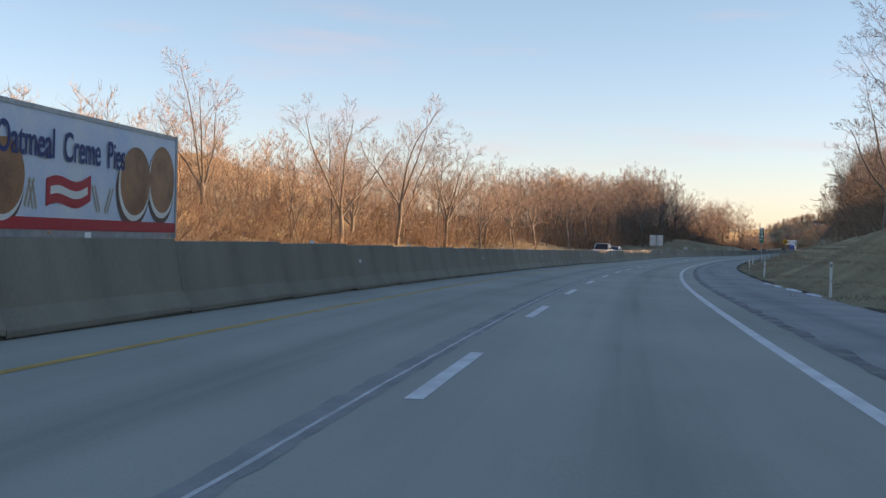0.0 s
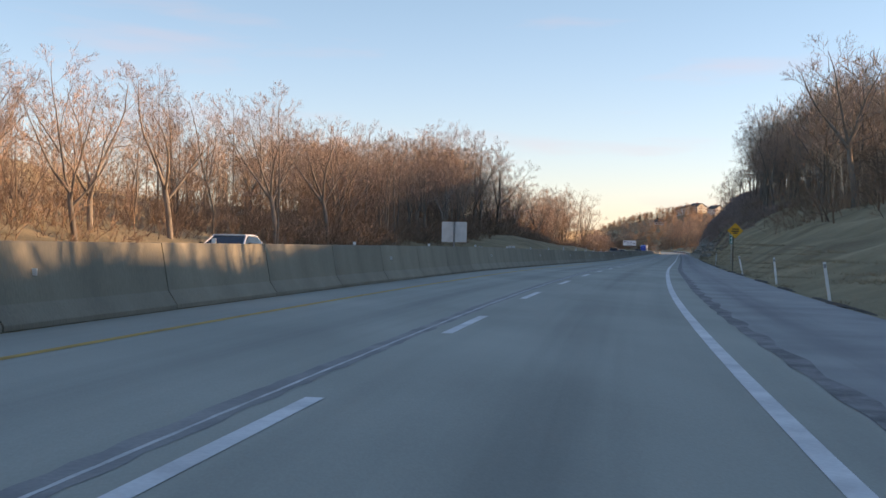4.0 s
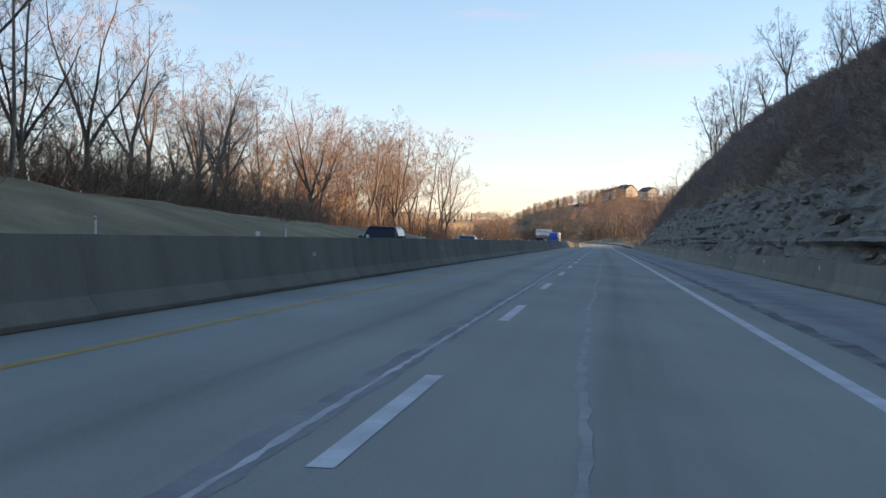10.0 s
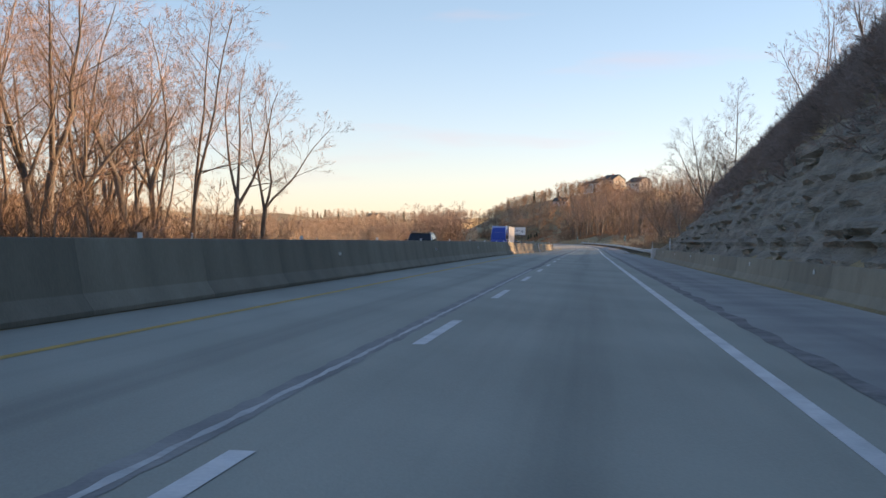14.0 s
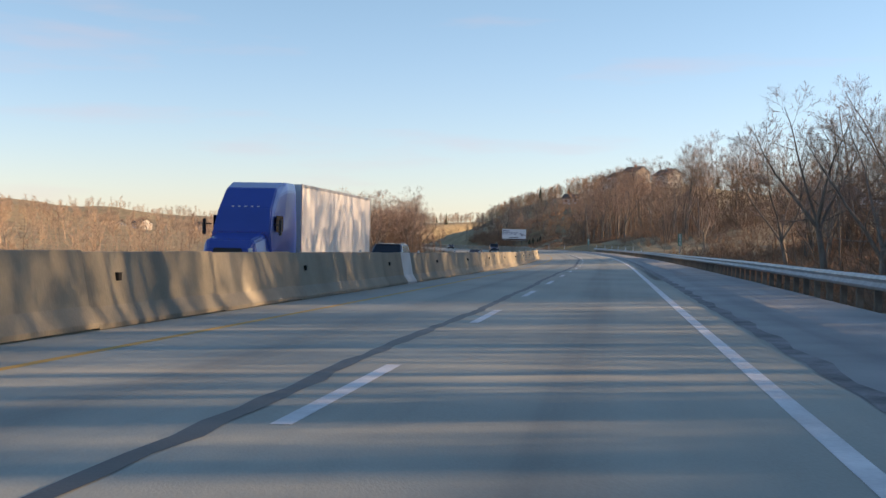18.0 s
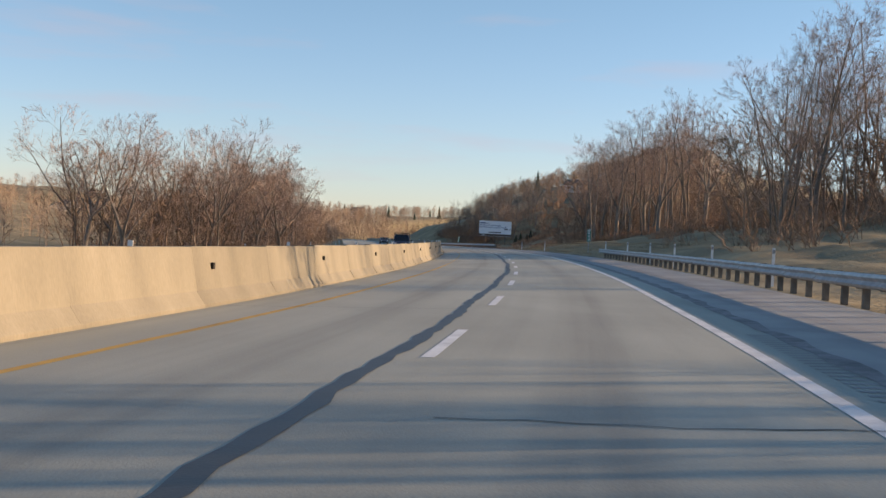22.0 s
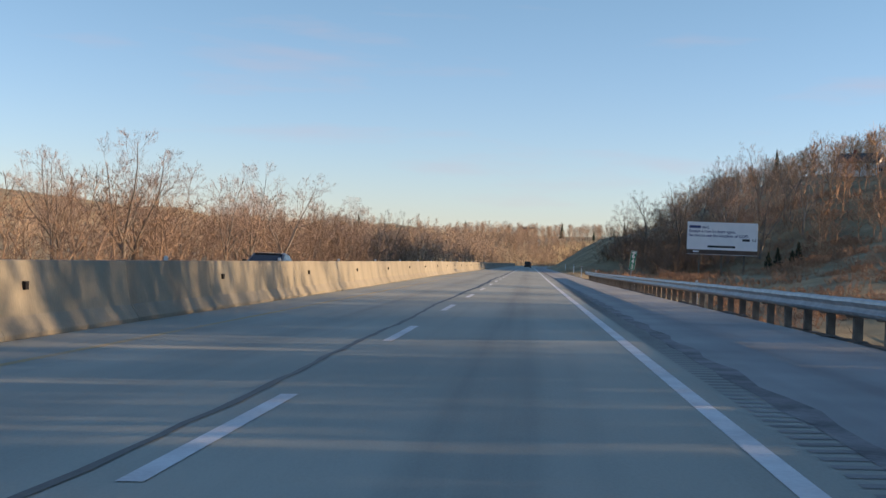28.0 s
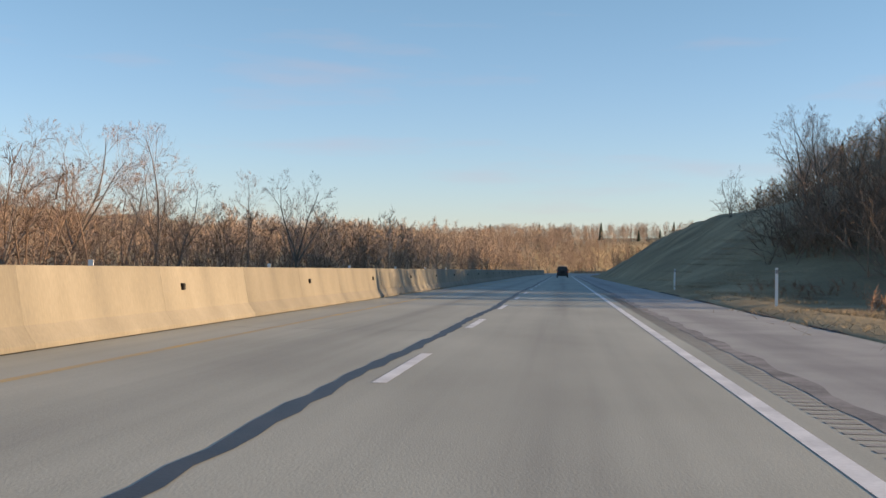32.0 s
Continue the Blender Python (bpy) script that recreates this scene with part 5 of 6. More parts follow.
def sign_back(s, n, w, h, z, turn=0, label="back of a large aluminium road sign on steel posts"):
    """A sign that faces the other carriageway: its bare back, ribs and posts."""
    g = thing("road_sign", label, "road sign", m=stand(s, n, turn))
    lift = float(road_z(s, n)) - float(ground_z(s, n))
    box_part("panel", (w, 0.02, h), (0, 0.06, lift + z + h / 2), SIGNBACK, g, bevel=0.005)
    for k in range(4):
        box_part("rib", (w * 0.96, 0.03, 0.05), (0, 0.035, lift + z + h * (0.13 + 0.25 * k)), SIGNBACK, g)
    for x in ((-w * 0.29, w * 0.29) if w > 1.2 else (0,)):
        bm = bmesh.new()
        prism(bm, [(-0.08, -0.08), (0.08, -0.08), (0.08, -0.06), (0.015, -0.06), (0.015, 0.0), (0.08, 0.0), (0.08, 0.02), (-0.08, 0.02), (-0.08, 0.0), (-0.015, 0.0), (-0.015, -0.06), (-0.08, -0.06)], lift + z + h + 0.3, "Z", (lift + z + h - 0.3) / 2)
        part("post", bm, GALV, g)


sign_back(297.5, -21.8, 3.0, 2.4, 1.95, 0)
sign_back(345, -21.5, 1.0, 1.0, 0.75, 0, "back of a small square aluminium sign")
sign_back(315, -21.5, 0.5, 0.5, 1.1, 0, "back of a small aluminium marker sign")

# ---- billboard ----
bb = thing("billboard", "white billboard with blue lettering above a dark apron", "billboard", m=Matrix.Translation(at(1187, 31.85)) @ Matrix.Rotation(heading(1187) + radians(-4), 4, "Z"))
BW, BH, BZ = 10.7, 4.3, 4.5
gz = float(ground_z(1187, 31.85)) - float(road_z(1187))
box_part("panel", (BW, 0.12, BH), (0, 0, BZ + BH / 2), SIGNWHITE, bb, bevel=0.02)
box_part("apron", (BW, 0.10, 0.62), (0, 0.02, BZ - 0.32), material("brown_apron", (0.07, 0.045, 0.035), (0.12, 0.08, 0.06), 0.8, 2, 20, 0.1), bb, "dark brown apron board")
box_part("name_plate", (0.9, 0.02, 0.2), (-BW / 2 + 1.4, -0.045, BZ - 0.3), SIGNWHITE, bb, "small pale name plate")
box_part("catwalk", (BW, 0.7, 0.06), (0, -0.42, BZ - 0.72), SIGNBACK, bb, "pale walkway under the panel")
for x in (-3.4, 0, 3.4):
    bm = bmesh.new()
    box(bm, (0.28, 0.28, BZ + BH - gz + 0.3), (x, 0.26, (BZ + BH + gz - 0.5) / 2), None, 0.02)
    part("post", bm, WOODPOST, bb)
top = BZ + BH
face = -0.064


def bb_line(body, x, z, size, mat=INK, align="LEFT", wide=1.0):
    words("lettering", body, size, mat, bb, Matrix.Translation((x, face, top - z)) @ FACE, align=align, wide=wide, depth=0.002)


box_part("lettering_bar", (1.75, 0.008, 0.40), (-BW / 2 + 1.17, face, top - 0.78), INK, bb, "dark blue bar of lettering")
bb_line("said,", -BW / 2 + 2.25, 0.80, 0.62)
bb_line("Except a man be born again,", -BW / 2 + 0.28, 1.45, 0.62)
bb_line("he cannot see the kingdom of GOD.", -BW / 2 + 0.28, 2.10, 0.62, wide=0.99)
box_part("lettering_bar", (1.15, 0.008, 0.36), (BW / 2 - 1.75, face, top - 2.65), INKBLACK, bb, "black bar of lettering")
bb_line("3:3", BW / 2 - 0.2, 2.65, 0.55, INKBLACK, "RIGHT")
box_part("lettering_bar", (4.2, 0.008, 0.32), (-0.1, face, top - 3.78), INKBLACK, bb, "black bar of lettering")


# ---- rock cut ----
def height_n(s, z):
    """How far from the road the cut slope has risen z over the road, station by station."""
    lo, hi = np.full_like(s, 8.7), np.full_like(s, 21.0)
    for _ in range(16):
        mid = (lo + hi) / 2
        low = ground_z(s, mid) - road_z(s, mid) < z
        lo, hi = np.where(low, mid, lo), np.where(low, hi, mid)
    return lo


cut = thing("rock_cut", "layered grey-brown shale ledges in the road cut", "rock face", kind="structure")
rs = np.arange(366, 632, 0.5)
rz = np.arange(0.4, 9.6, 0.17)
rng_rock = np.random.RandomState(3)
bed = np.cumsum(rng_rock.rand(len(rz)) < 0.40)
hard = np.where(np.arange(bed.max() + 1) % 2 == 0, 0.55, 0.0) + 0.45 * rng_rock.rand(bed.max() + 1)
block = rng_rock.rand(bed.max() + 1, 400)
verts, faces = [], []
top_z = np.interp(rs, (366, 385, 410, 440, 500, 545, 580, 612, 632), (0.8, 3.2, 4.4, 4.8, 5.4, 6.2, 5.2, 3.2, 0.6))
for j, z in enumerate(rz):
    zz = np.minimum(z, top_z)
    n = height_n(rs, zz)
    run = (rs - 366) / (1.2 + 2.2 * hard[bed[j]]) + bed[j] * 7.3
    chunk = block[bed[j]][np.floor(run).astype(int) % 400]
    slow = 0.5 + 0.5 * np.sin(rs * 0.07 + 2.3 * bed[j]) * np.sin(rs * 0.031 + bed[j])
    out = 0.05 + 0.45 * hard[bed[j]] ** 1.5 * slow ** 1.5 + 0.34 * chunk ** 2 + 0.03 * rng_rock.randn(len(rs))
    out = np.where(chunk < 0.10, out * 0.3, out)
    out = np.where(z >= top_z, -0.3, out)
    x, y = xy(rs, n - out)
    verts.extend(zip(x, y, zz + road_z(rs, n) + 0.012 * rng_rock.randn(len(rs))))
k = len(rs)
faces = [(j * k + i, j * k + i + 1, (j + 1) * k + i + 1, (j + 1) * k + i) for j in range(len(rz) - 1) for i in range(k - 1)]
part("rock_face", mesh_of("rock_face", verts, faces, ROCK), None, cut)


def slab_mesh(seed):
    rg = random.Random(seed)
    bm = bmesh.new()
    box(bm, (0.8, 1.5, 0.34))
    bmesh.ops.subdivide_edges(bm, edges=list(bm.edges), cuts=1, use_grid_fill=True)
    for v in bm.verts:
        v.co += Vector((rg.uniform(-0.16, 0.16), rg.uniform(-0.25, 0.25), rg.uniform(-0.08, 0.08)))
    me = bpy.data.meshes.new("rock")
    bmesh.ops.recalc_face_normals(bm, faces=bm.faces)
    bm.to_mesh(me)
    bm.free()
    me.materials.append(ROCK)
    return me


SLABS = [slab_mesh(i) for i in range(8)]
rock_rng = random.Random(5)
for i in range(225):
    # two thirds along the ledges, the rest on the earth slope before them
    s = rock_rng.uniform(400, 618) if i < 150 else rock_rng.uniform(346, 424)
    z = rock_rng.uniform(0.3, 1.0) ** 1.5 * float(np.interp(s, (345, 392, 440, 520, 570, 626), (3.6, 5.0, 4.2, 5.8, 4.8, 0.8)))
    n = float(height_n(np.array([s]), z)[0])
    k = rock_rng.uniform(0.25, 0.75) if i < 150 else rock_rng.uniform(0.3, 0.85)
    ob = part("rock", rock_rng.choice(SLABS), None, cut)
    ob.matrix_world = Matrix.Translation(at(s, n - 0.1 * k, z)) @ Matrix.Rotation(heading(s) + rock_rng.gauss(0, 0.15), 4, "Z") @ Matrix.Rotation(rock_rng.gauss(0, 0.06), 4, "X") @ Matrix.Diagonal((k, k * rock_rng.uniform(0.7, 1.9), k * rock_rng.uniform(0.6, 1.3), 1))


# ---- vehicles ----
GLASS = plain("dark_tinted_glass", (0.02, 0.024, 0.028), 0.06, 0.0)
TYRE = material("black_rubber", (0.015, 0.015, 0.016), (0.03, 0.03, 0.03), 0.85, 6, 60, 0.2)
RIM = plain("alloy", (0.45, 0.46, 0.47), 0.3, 0.8)
LAMP = plain("clear_lamp", (0.75, 0.76, 0.78), 0.1)
TAIL = plain("red_lamp", (0.35, 0.01, 0.01), 0.2)
TRIM = plain("black_plastic", (0.02, 0.02, 0.021), 0.55)


def paint(name, colour):
    m = material(name, colour, tuple(c * 0.86 for c in colour), 0.28, 0.8, 30, 0.0)
    m.node_tree.nodes["Principled BSDF"].inputs["Coat Weight"].default_value = 0.6
    return m


WHITE_P, BLACK_P, SILVER_P, BLUE_P = paint("white_paint", (0.74, 0.75, 0.76)), paint("black_paint", (0.018, 0.019, 0.022)), paint("silver_paint", (0.42, 0.44, 0.46)), paint("blue_paint", (0.02, 0.07, 0.36))
NAVY_P = paint("dark_blue_paint", (0.03, 0.045, 0.085))


def wheel(parent, x, y, r, w=0.24):
    bm = bmesh.new()
    rod(bm, (x - w / 2, y, r), (x + w / 2, y, r), r, 24)
    bmesh.ops.bevel(bm, geom=[e for e in bm.edges if abs((e.verts[0].co - e.verts[1].co).x) < 1e-4], offset=0.03, segments=2, affect="EDGES")
    t = part("tyre", bm, TYRE, parent)
    bm = bmesh.new()
    rod(bm, (x - w / 2 - 0.012, y, r), (x + w / 2 + 0.012, y, r), r * 0.62, 20)
    part("rim", bm, RIM, t)


def cabin(bm, stations, mat_list=None):
    """A shell lofted through cross sections: (y, half width, z low, z high, narrowing at the top)."""
    rings = []
    for y, w, z0, z1, tuck in stations:
        pts = [(-w, z0), (-w * 1.01, z0 + (z1 - z0) * 0.35), (-w + tuck * 0.8, z0 + (z1 - z0) * 0.9), (-w + tuck * 1.5, z1), (w - tuck * 1.5, z1), (w - tuck * 0.8, z0 + (z1 - z0) * 0.9), (w * 1.01, z0 + (z1 - z0) * 0.35), (w, z0)]
        rings.append([bm.verts.new((a, y, b)) for a, b in pts])
    m = len(rings[0])
    for r0, r1 in zip(rings[:-1], rings[1:]):
        for i in range(m):
            bm.faces.new((r0[i], r0[(i + 1) % m], r1[(i + 1) % m], r1[i]))
    bm.faces.new(rings[0]), bm.faces.new(list(reversed(rings[-1])))
    bmesh.ops.recalc_face_normals(bm, faces=bm.faces)


def car(label, s, n, colour, kind="suv", turn=180.0, rack=False, category="car"):
    """A car whose front points along its own -y; turn 180 faces the oncoming way, 0 our own way is turned too."""
    g = thing("car" if kind != "pickup" else "pickup_truck", label, category, "cars on the motorway", m=Matrix.Translation(at(s, n, 0.004)) @ Matrix.Rotation(heading(s) + radians(turn), 4, "Z"))
    length, w, belt, roof = {"suv": (4.7, 0.94, 1.05, 1.74), "sedan": (4.7, 0.91, 0.95, 1.46), "pickup": (5.8, 0.99, 1.15, 1.92), "jeep": (4.3, 0.93, 1.12, 1.85)}[kind]
    h = length / 2
    bm = bmesh.new()
    nose = belt - 0.16
    cabin(bm, [(h, w * 0.88, 0.38, nose - 0.25, 0.05), (h - 0.18, w * 0.97, 0.27, nose, 0.06), (h - 1.25, w, 0.24, belt, 0.06), (0, w, 0.24, belt + 0.02, 0.05), (-h + 0.5, w, 0.26, belt + 0.02, 0.05), (-h + 0.12, w * 0.97, 0.30, belt, 0.06), (-h, w * 0.9, 0.42, belt - 0.2, 0.06)])
    bmesh.ops.bevel(bm, geom=list(bm.edges), offset=0.02, segments=1, affect="EDGES")
    body = part("body", bm, colour, g)
    back_y = {"suv": -h + 0.15, "sedan": -h + 0.75, "pickup": -h + 1.9, "jeep": -h + 0.1}[kind]
    front_y = h - (1.2 if kind != "pickup" else 1.45)
    rake = {"suv": 0.75, "sedan": 0.95, "pickup": 0.7, "jeep": 0.35}[kind]
    hind = {"suv": 0.4, "sedan": 0.7, "pickup": 0.15, "jeep": 0.1}[kind]
    bm = bmesh.new()
    cabin(bm, [(front_y, w * 0.93, belt - 0.02, belt + 0.02, 0.01), (front_y - rake, w * 0.93, belt - 0.02, roof - 0.04, 0.13), (back_y + hind, w * 0.93, belt - 0.02, roof - 0.05, 0.13), (back_y, w * 0.93, belt - 0.02, belt + 0.05, 0.02)])
    part("glazing", bm, GLASS, g, "dark tinted window glass")
    bm = bmesh.new()
    cabin(bm, [(front_y - rake + 0.08, w * 0.70, roof - 0.07, roof - 0.015, 0.02), (front_y - rake - 0.5, w * 0.76, roof - 0.07, roof, 0.04), (back_y + hind + 0.3, w * 0.76, roof - 0.07, roof, 0.04), (back_y + hind - 0.05, w * 0.72, roof - 0.08, roof - 0.03, 0.03)])
    part("roof", bm, colour, g)
    for side in (-1, 1):
        for k, (ya, yb) in enumerate(((front_y - 0.02, front_y - rake), (front_y - rake - 0.95, front_y - rake - 0.95), (back_y, back_y + hind))):
            bm = bmesh.new()
            za, zb = belt, roof - 0.05
            rod(bm, (side * w * 0.93, ya, za), (side * (w * 0.93 - 0.17), yb, zb), 0.04, 6)
            part("pillar", bm, colour, g)
        bm = bmesh.new()
        box(bm, (0.2, 0.1, 0.15), (side * (w + 0.1), front_y - 0.35, belt + 0.1), None, 0.03)
        part("mirror", bm, TRIM, g)
        box_part("headlight", (0.34, 0.08, 0.14), (side * w * 0.66, h - 0.10, nose - 0.12), LAMP, g, bevel=0.02)
        box_part("tail_light", (0.16, 0.06, 0.34), (side * w * 0.84, -h + 0.06, belt - 0.2), TAIL, g, bevel=0.02)
        for y in (h - 0.95, -h + 0.95):
            wheel(g, side * (w - 0.10), y, 0.35 if kind in ("suv", "sedan") else 0.4)
    box_part("grille", (w * 1.0, 0.05, 0.22), (0, h - 0.02, nose - 0.28), TRIM, g, bevel=0.015)
    box_part("bumper", (w * 1.84, 0.14, 0.2), (0, h - 0.04, 0.45), TRIM if kind != "sedan" else colour, g, bevel=0.04)
    box_part("rear_bumper", (w * 1.84, 0.14, 0.2), (0, -h + 0.04, 0.48), TRIM, g, bevel=0.04)
    box_part("plate", (0.3, 0.012, 0.15), (0, -h - 0.035, 0.72), SIGNWHITE, g, "plain pale plate")
    if kind == "jeep":
        bm = bmesh.new()
        rod(bm, (0, -h - 0.02, 0.95), (0, -h - 0.26, 0.95), 0.37, 20)
        part("spare_wheel", bm, TYRE, g, "black spare wheel on the tailgate")
    if kind in ("suv", "jeep") and not rack:
        for side in (-1, 1):
            bm = bmesh.new()
            rod(bm, (side * w * 0.68, front_y - rake - 0.2, roof + 0.05), (side * w * 0.68, back_y + hind + 0.2, roof + 0.05), 0.02, 6)
            part("roof_rail", bm, TRIM, g)
    if rack:
        for y in np.linspace(front_y - rake + 0.5, -h + 0.3, 5):
            bm = bmesh.new()
            rod(bm, (-w * 0.85, y, roof + 0.13), (w * 0.85, y, roof + 0.13), 0.022, 6)
            part("rack_bar", bm, TRIM, g)
        for side in (-1, 1):
            bm = bmesh.new()
            rod(bm, (side * w * 0.85, front_y - rake + 0.6, roof + 0.14), (side * w * 0.85, -h + 0.25, roof + 0.14), 0.028, 6)
            part("rack_rail", bm, TRIM, g)
            for y in (front_y - rake, back_y, -h + 0.35):
                bm = bmesh.new()
                rod(bm, (side * w * 0.92, y, belt), (side * w * 0.85, y, roof + 0.14), 0.022, 6)
                part("rack_post", bm, TRIM, g)
    return g


def trailer(g, y0, length, side_mat, roof_z=4.08):
    """A box trailer from y0 backwards (towards -y) under the thing g."""
    yc = y0 - length / 2
    box_part("trailer_box", (2.56, length, roof_z - 1.15), (0, yc, (roof_z + 1.15) / 2), side_mat, g, bevel=0.015)
    for side in (-1, 1):
        box_part("top_rail", (0.03, length, 0.12), (side * 1.285, yc, roof_z - 0.05), GALV, g)
        box_part("bottom_rail", (0.03, length, 0.16), (side * 1.285, yc, 1.17), GALV, g)
        for y in (y0 - 0.06, y0 - length + 0.06):
            box_part("corner_post", (0.03, 0.12, roof_z - 1.1), (side * 1.29, y, (roof_z + 1.15) / 2), GALV, g)
        for k in range(3):
            box_part("marker_light", (0.02, 0.1, 0.05), (side * 1.302, y0 - 0.6 - k * (length - 1.2) / 2, 1.2), plain("amber_lamp", (0.7, 0.25, 0.02), 0.3), g)
        for y in (y0 - length + 1.2, y0 - length + 2.45):
            wheel(g, side * 1.0, y, 0.5, 0.5)
    box_part("underframe", (1.0, length - 1.0, 0.2), (0, yc, 1.02), TRIM, g)
    for x in (-0.62, 0.62):
        box_part("rear_door", (1.2, 0.05, roof_z - 1.35), (x, y0 - length - 0.02, (roof_z + 1.2) / 2), side_mat, g, bevel=0.01)
    box_part("rear_guard", (2.3, 0.1, 0.12), (0, y0 - length + 0.05, 0.55), GALV, g)


def tractor(g, y0, colour):
    """A long-nosed tractor whose front bumper stands at y0."""
    bm = bmesh.new()
    cabin(bm, [(y0, 0.95, 0.75, 1.35, 0.12), (y0 - 0.25, 1.08, 0.55, 1.72, 0.16), (y0 - 1.7, 1.14, 0.55, 2.0, 0.14)])
    bmesh.ops.bevel(bm, geom=list(bm.edges), offset=0.05, segments=2, affect="EDGES")
    part("hood", bm, colour, g)
    bm = bmesh.new()
    cabin(bm, [(y0 - 1.6, 1.2, 0.6, 2.0, 0.05), (y0 - 2.1, 1.22, 0.6, 2.95, 0.12), (y0 - 2.9, 1.24, 0.6, 3.75, 0.16), (y0 - 3.9, 1.26, 0.6, 4.02, 0.10), (y0 - 5.1, 1.26, 0.6, 4.02, 0.08)])
    bmesh.ops.bevel(bm, geom=list(bm.edges), offset=0.04, segments=2, affect="EDGES")
    part("cab", bm, colour, g)
    bm = bmesh.new()
    vs = [bm.verts.new(p) for p in ((-1.02, y0 - 1.66, 2.05), (1.02, y0 - 1.66, 2.05), (0.98, y0 - 2.13, 2.86), (-0.98, y0 - 2.13, 2.86))]
    bm.faces.new(vs)
    bmesh.ops.solidify(bm, geom=list(bm.faces), thickness=-0.06)
    part("windscreen", bm, GLASS, g)
    for side in (-1, 1):
        box_part("side_window", (0.02, 0.95, 0.62), (side * 1.245, y0 - 2.55, 2.35), GLASS, g)
        box_part("mirror", (0.1, 0.2, 0.62), (side * 1.5, y0 - 1.75, 2.2), TRIM, g, bevel=0.03)
        box_part("mirror_arm", (0.3, 0.04, 0.04), (side * 1.36, y0 - 1.78, 2.3), TRIM, g)
        box_part("headlight", (0.34, 0.2, 0.26), (side * 0.86, y0 - 0.10, 1.1), LAMP, g, bevel=0.04)
        for y in (y0 - 1.0, y0 - 5.6, y0 - 6.9):
            wheel(g, side * 1.02, y, 0.52, 0.4)
        box_part("fuel_tank", (0.6, 1.5, 0.6), (side * 0.95, y0 - 3.6, 0.72), RIM, g, bevel=0.15)
    for x in (-0.5, -0.25, 0, 0.25, 0.5):
        box_part("marker_light", (0.1, 0.05, 0.05), (x, y0 - 2.16, 3.0), LAMP, g)
    box_part("grille", (1.1, 0.06, 0.7), (0, y0 + 0.01, 1.05), TRIM, g, bevel=0.04)
    box_part("bumper", (2.3, 0.25, 0.4), (0, y0 - 0.05, 0.55), colour, g, bevel=0.08)
    box_part("chassis", (0.9, 6.5, 0.25), (0, y0 - 4.5, 0.85), TRIM, g)


def lorry_pose(s, n):
    return Matrix.Translation(at(s, n, 0.004)) @ Matrix.Rotation(heading(s) + radians(180), 4, "Z")


# the printed box trailer beside the start, in the far carriageway's second lane
PRINT_WHITE = material("printed_white_panel", (0.50, 0.62, 0.78), (0.80, 0.79, 0.76), 0.4, 0.45, 8, 0.0)
BROWN = material("printed_brown", (0.22, 0.08, 0.03), (0.52, 0.22, 0.09), 0.45, 1.2, 12, 0.0)
DARKBROWN = material("printed_dark_brown", (0.07, 0.03, 0.02), (0.14, 0.06, 0.035), 0.45, 2.0, 14, 0.0)
CREAM = plain("printed_cream", (0.80, 0.76, 0.68), 0.5)
WHEAT = plain("printed_wheat", (0.50, 0.40, 0.26), 0.5)
REAR = 51.8
truck = thing("articulated_truck", "white box truck trailer printed with round brown cookies and blue words", "truck", m=lorry_pose(REAR - 16.1, -12.79))
tractor(truck, 7.4, WHITE_P)
trailer(truck, 0.0, 16.1, PRINT_WHITE, 4.07)
SIDE = -1.286
sidef = Matrix.Rotation(radians(-90), 4, "Z") @ FACE


def on_side(y, z, dx=0.012):
    return Matrix.Translation((SIDE - dx, y, z)) @ sidef


def along(s):
    """The trailer's own y of a station."""
    return REAR - 16.1 - s


box_part("red_stripe", (0.012, 15.9, 0.28), (SIDE - 0.016, -8.05, 1.40), REDINK, truck, "red stripe along the lower edge")
for s, word, size, wide, z in ((41.25, "Oatmeal", 0.98, 0.80, 3.22), (44.4, "Creme", 0.98, 0.74, 3.20), (46.85, "Pies", 0.98, 0.72, 3.18)):
    words("lettering", word, size, INK, truck, on_side(along(s), z, 0.034), wide=wide, depth=0.003)
for s, z, rs, rz, tilt in ((41.5, 2.22, 1.05, 0.92, -12), (50.55, 2.55, 1.02, 1.05, -14), (48.6, 2.42, 1.12, 1.02, -14)):
    back_x = SIDE - 0.006 - (0.012 if s < 49 else 0)
    for nm, mat, k, ds, dz, dx in (("cookie", DARKBROWN, 1.0, 0, 0, 0.0), ("filling", CREAM, 0.95, 0.05, 0.10, 0.003), ("cookie", BROWN, 0.90, 0.10, 0.20, 0.006)):
        bm = bmesh.new()
        bmesh.ops.create_cone(bm, cap_ends=True, segments=40, radius1=1, radius2=1, depth=0.004, matrix=Matrix.Translation((back_x - dx, along(s + ds * rs), z + dz * rz)) @ Matrix.Rotation(radians(tilt), 4, "X") @ Matrix.Diagonal((1, rs * k, rz * k, 1)) @ Matrix.Rotation(radians(90), 4, "Y"))
        part(nm, bm, mat, truck)
# the waving red banner and the wheat beside it
bm = bmesh.new()
wave = [(43.6 + 2.35 * k / 12, 0.10 * math.sin(k / 12 * 2 * math.pi + 0.4) + 0.20 * k / 12) for k in range(13)]
prism(bm, [(along(s), 1.76 + d) for s, d in wave] + [(along(s), 2.40 + d) for s, d in reversed(wave)], 0.006, "X", SIDE - 0.010)
part("emblem", bm, REDINK, truck, "waving plain red banner")
bm = bmesh.new()
prism(bm, [(along(s), 1.98 + d) for s, d in wave[1:-1]] + [(along(s), 2.17 + d) for s, d in reversed(wave[1:-1])], 0.006, "X", SIDE - 0.015)
part("emblem_bar", bm, CREAM, truck, "pale bar of lettering")
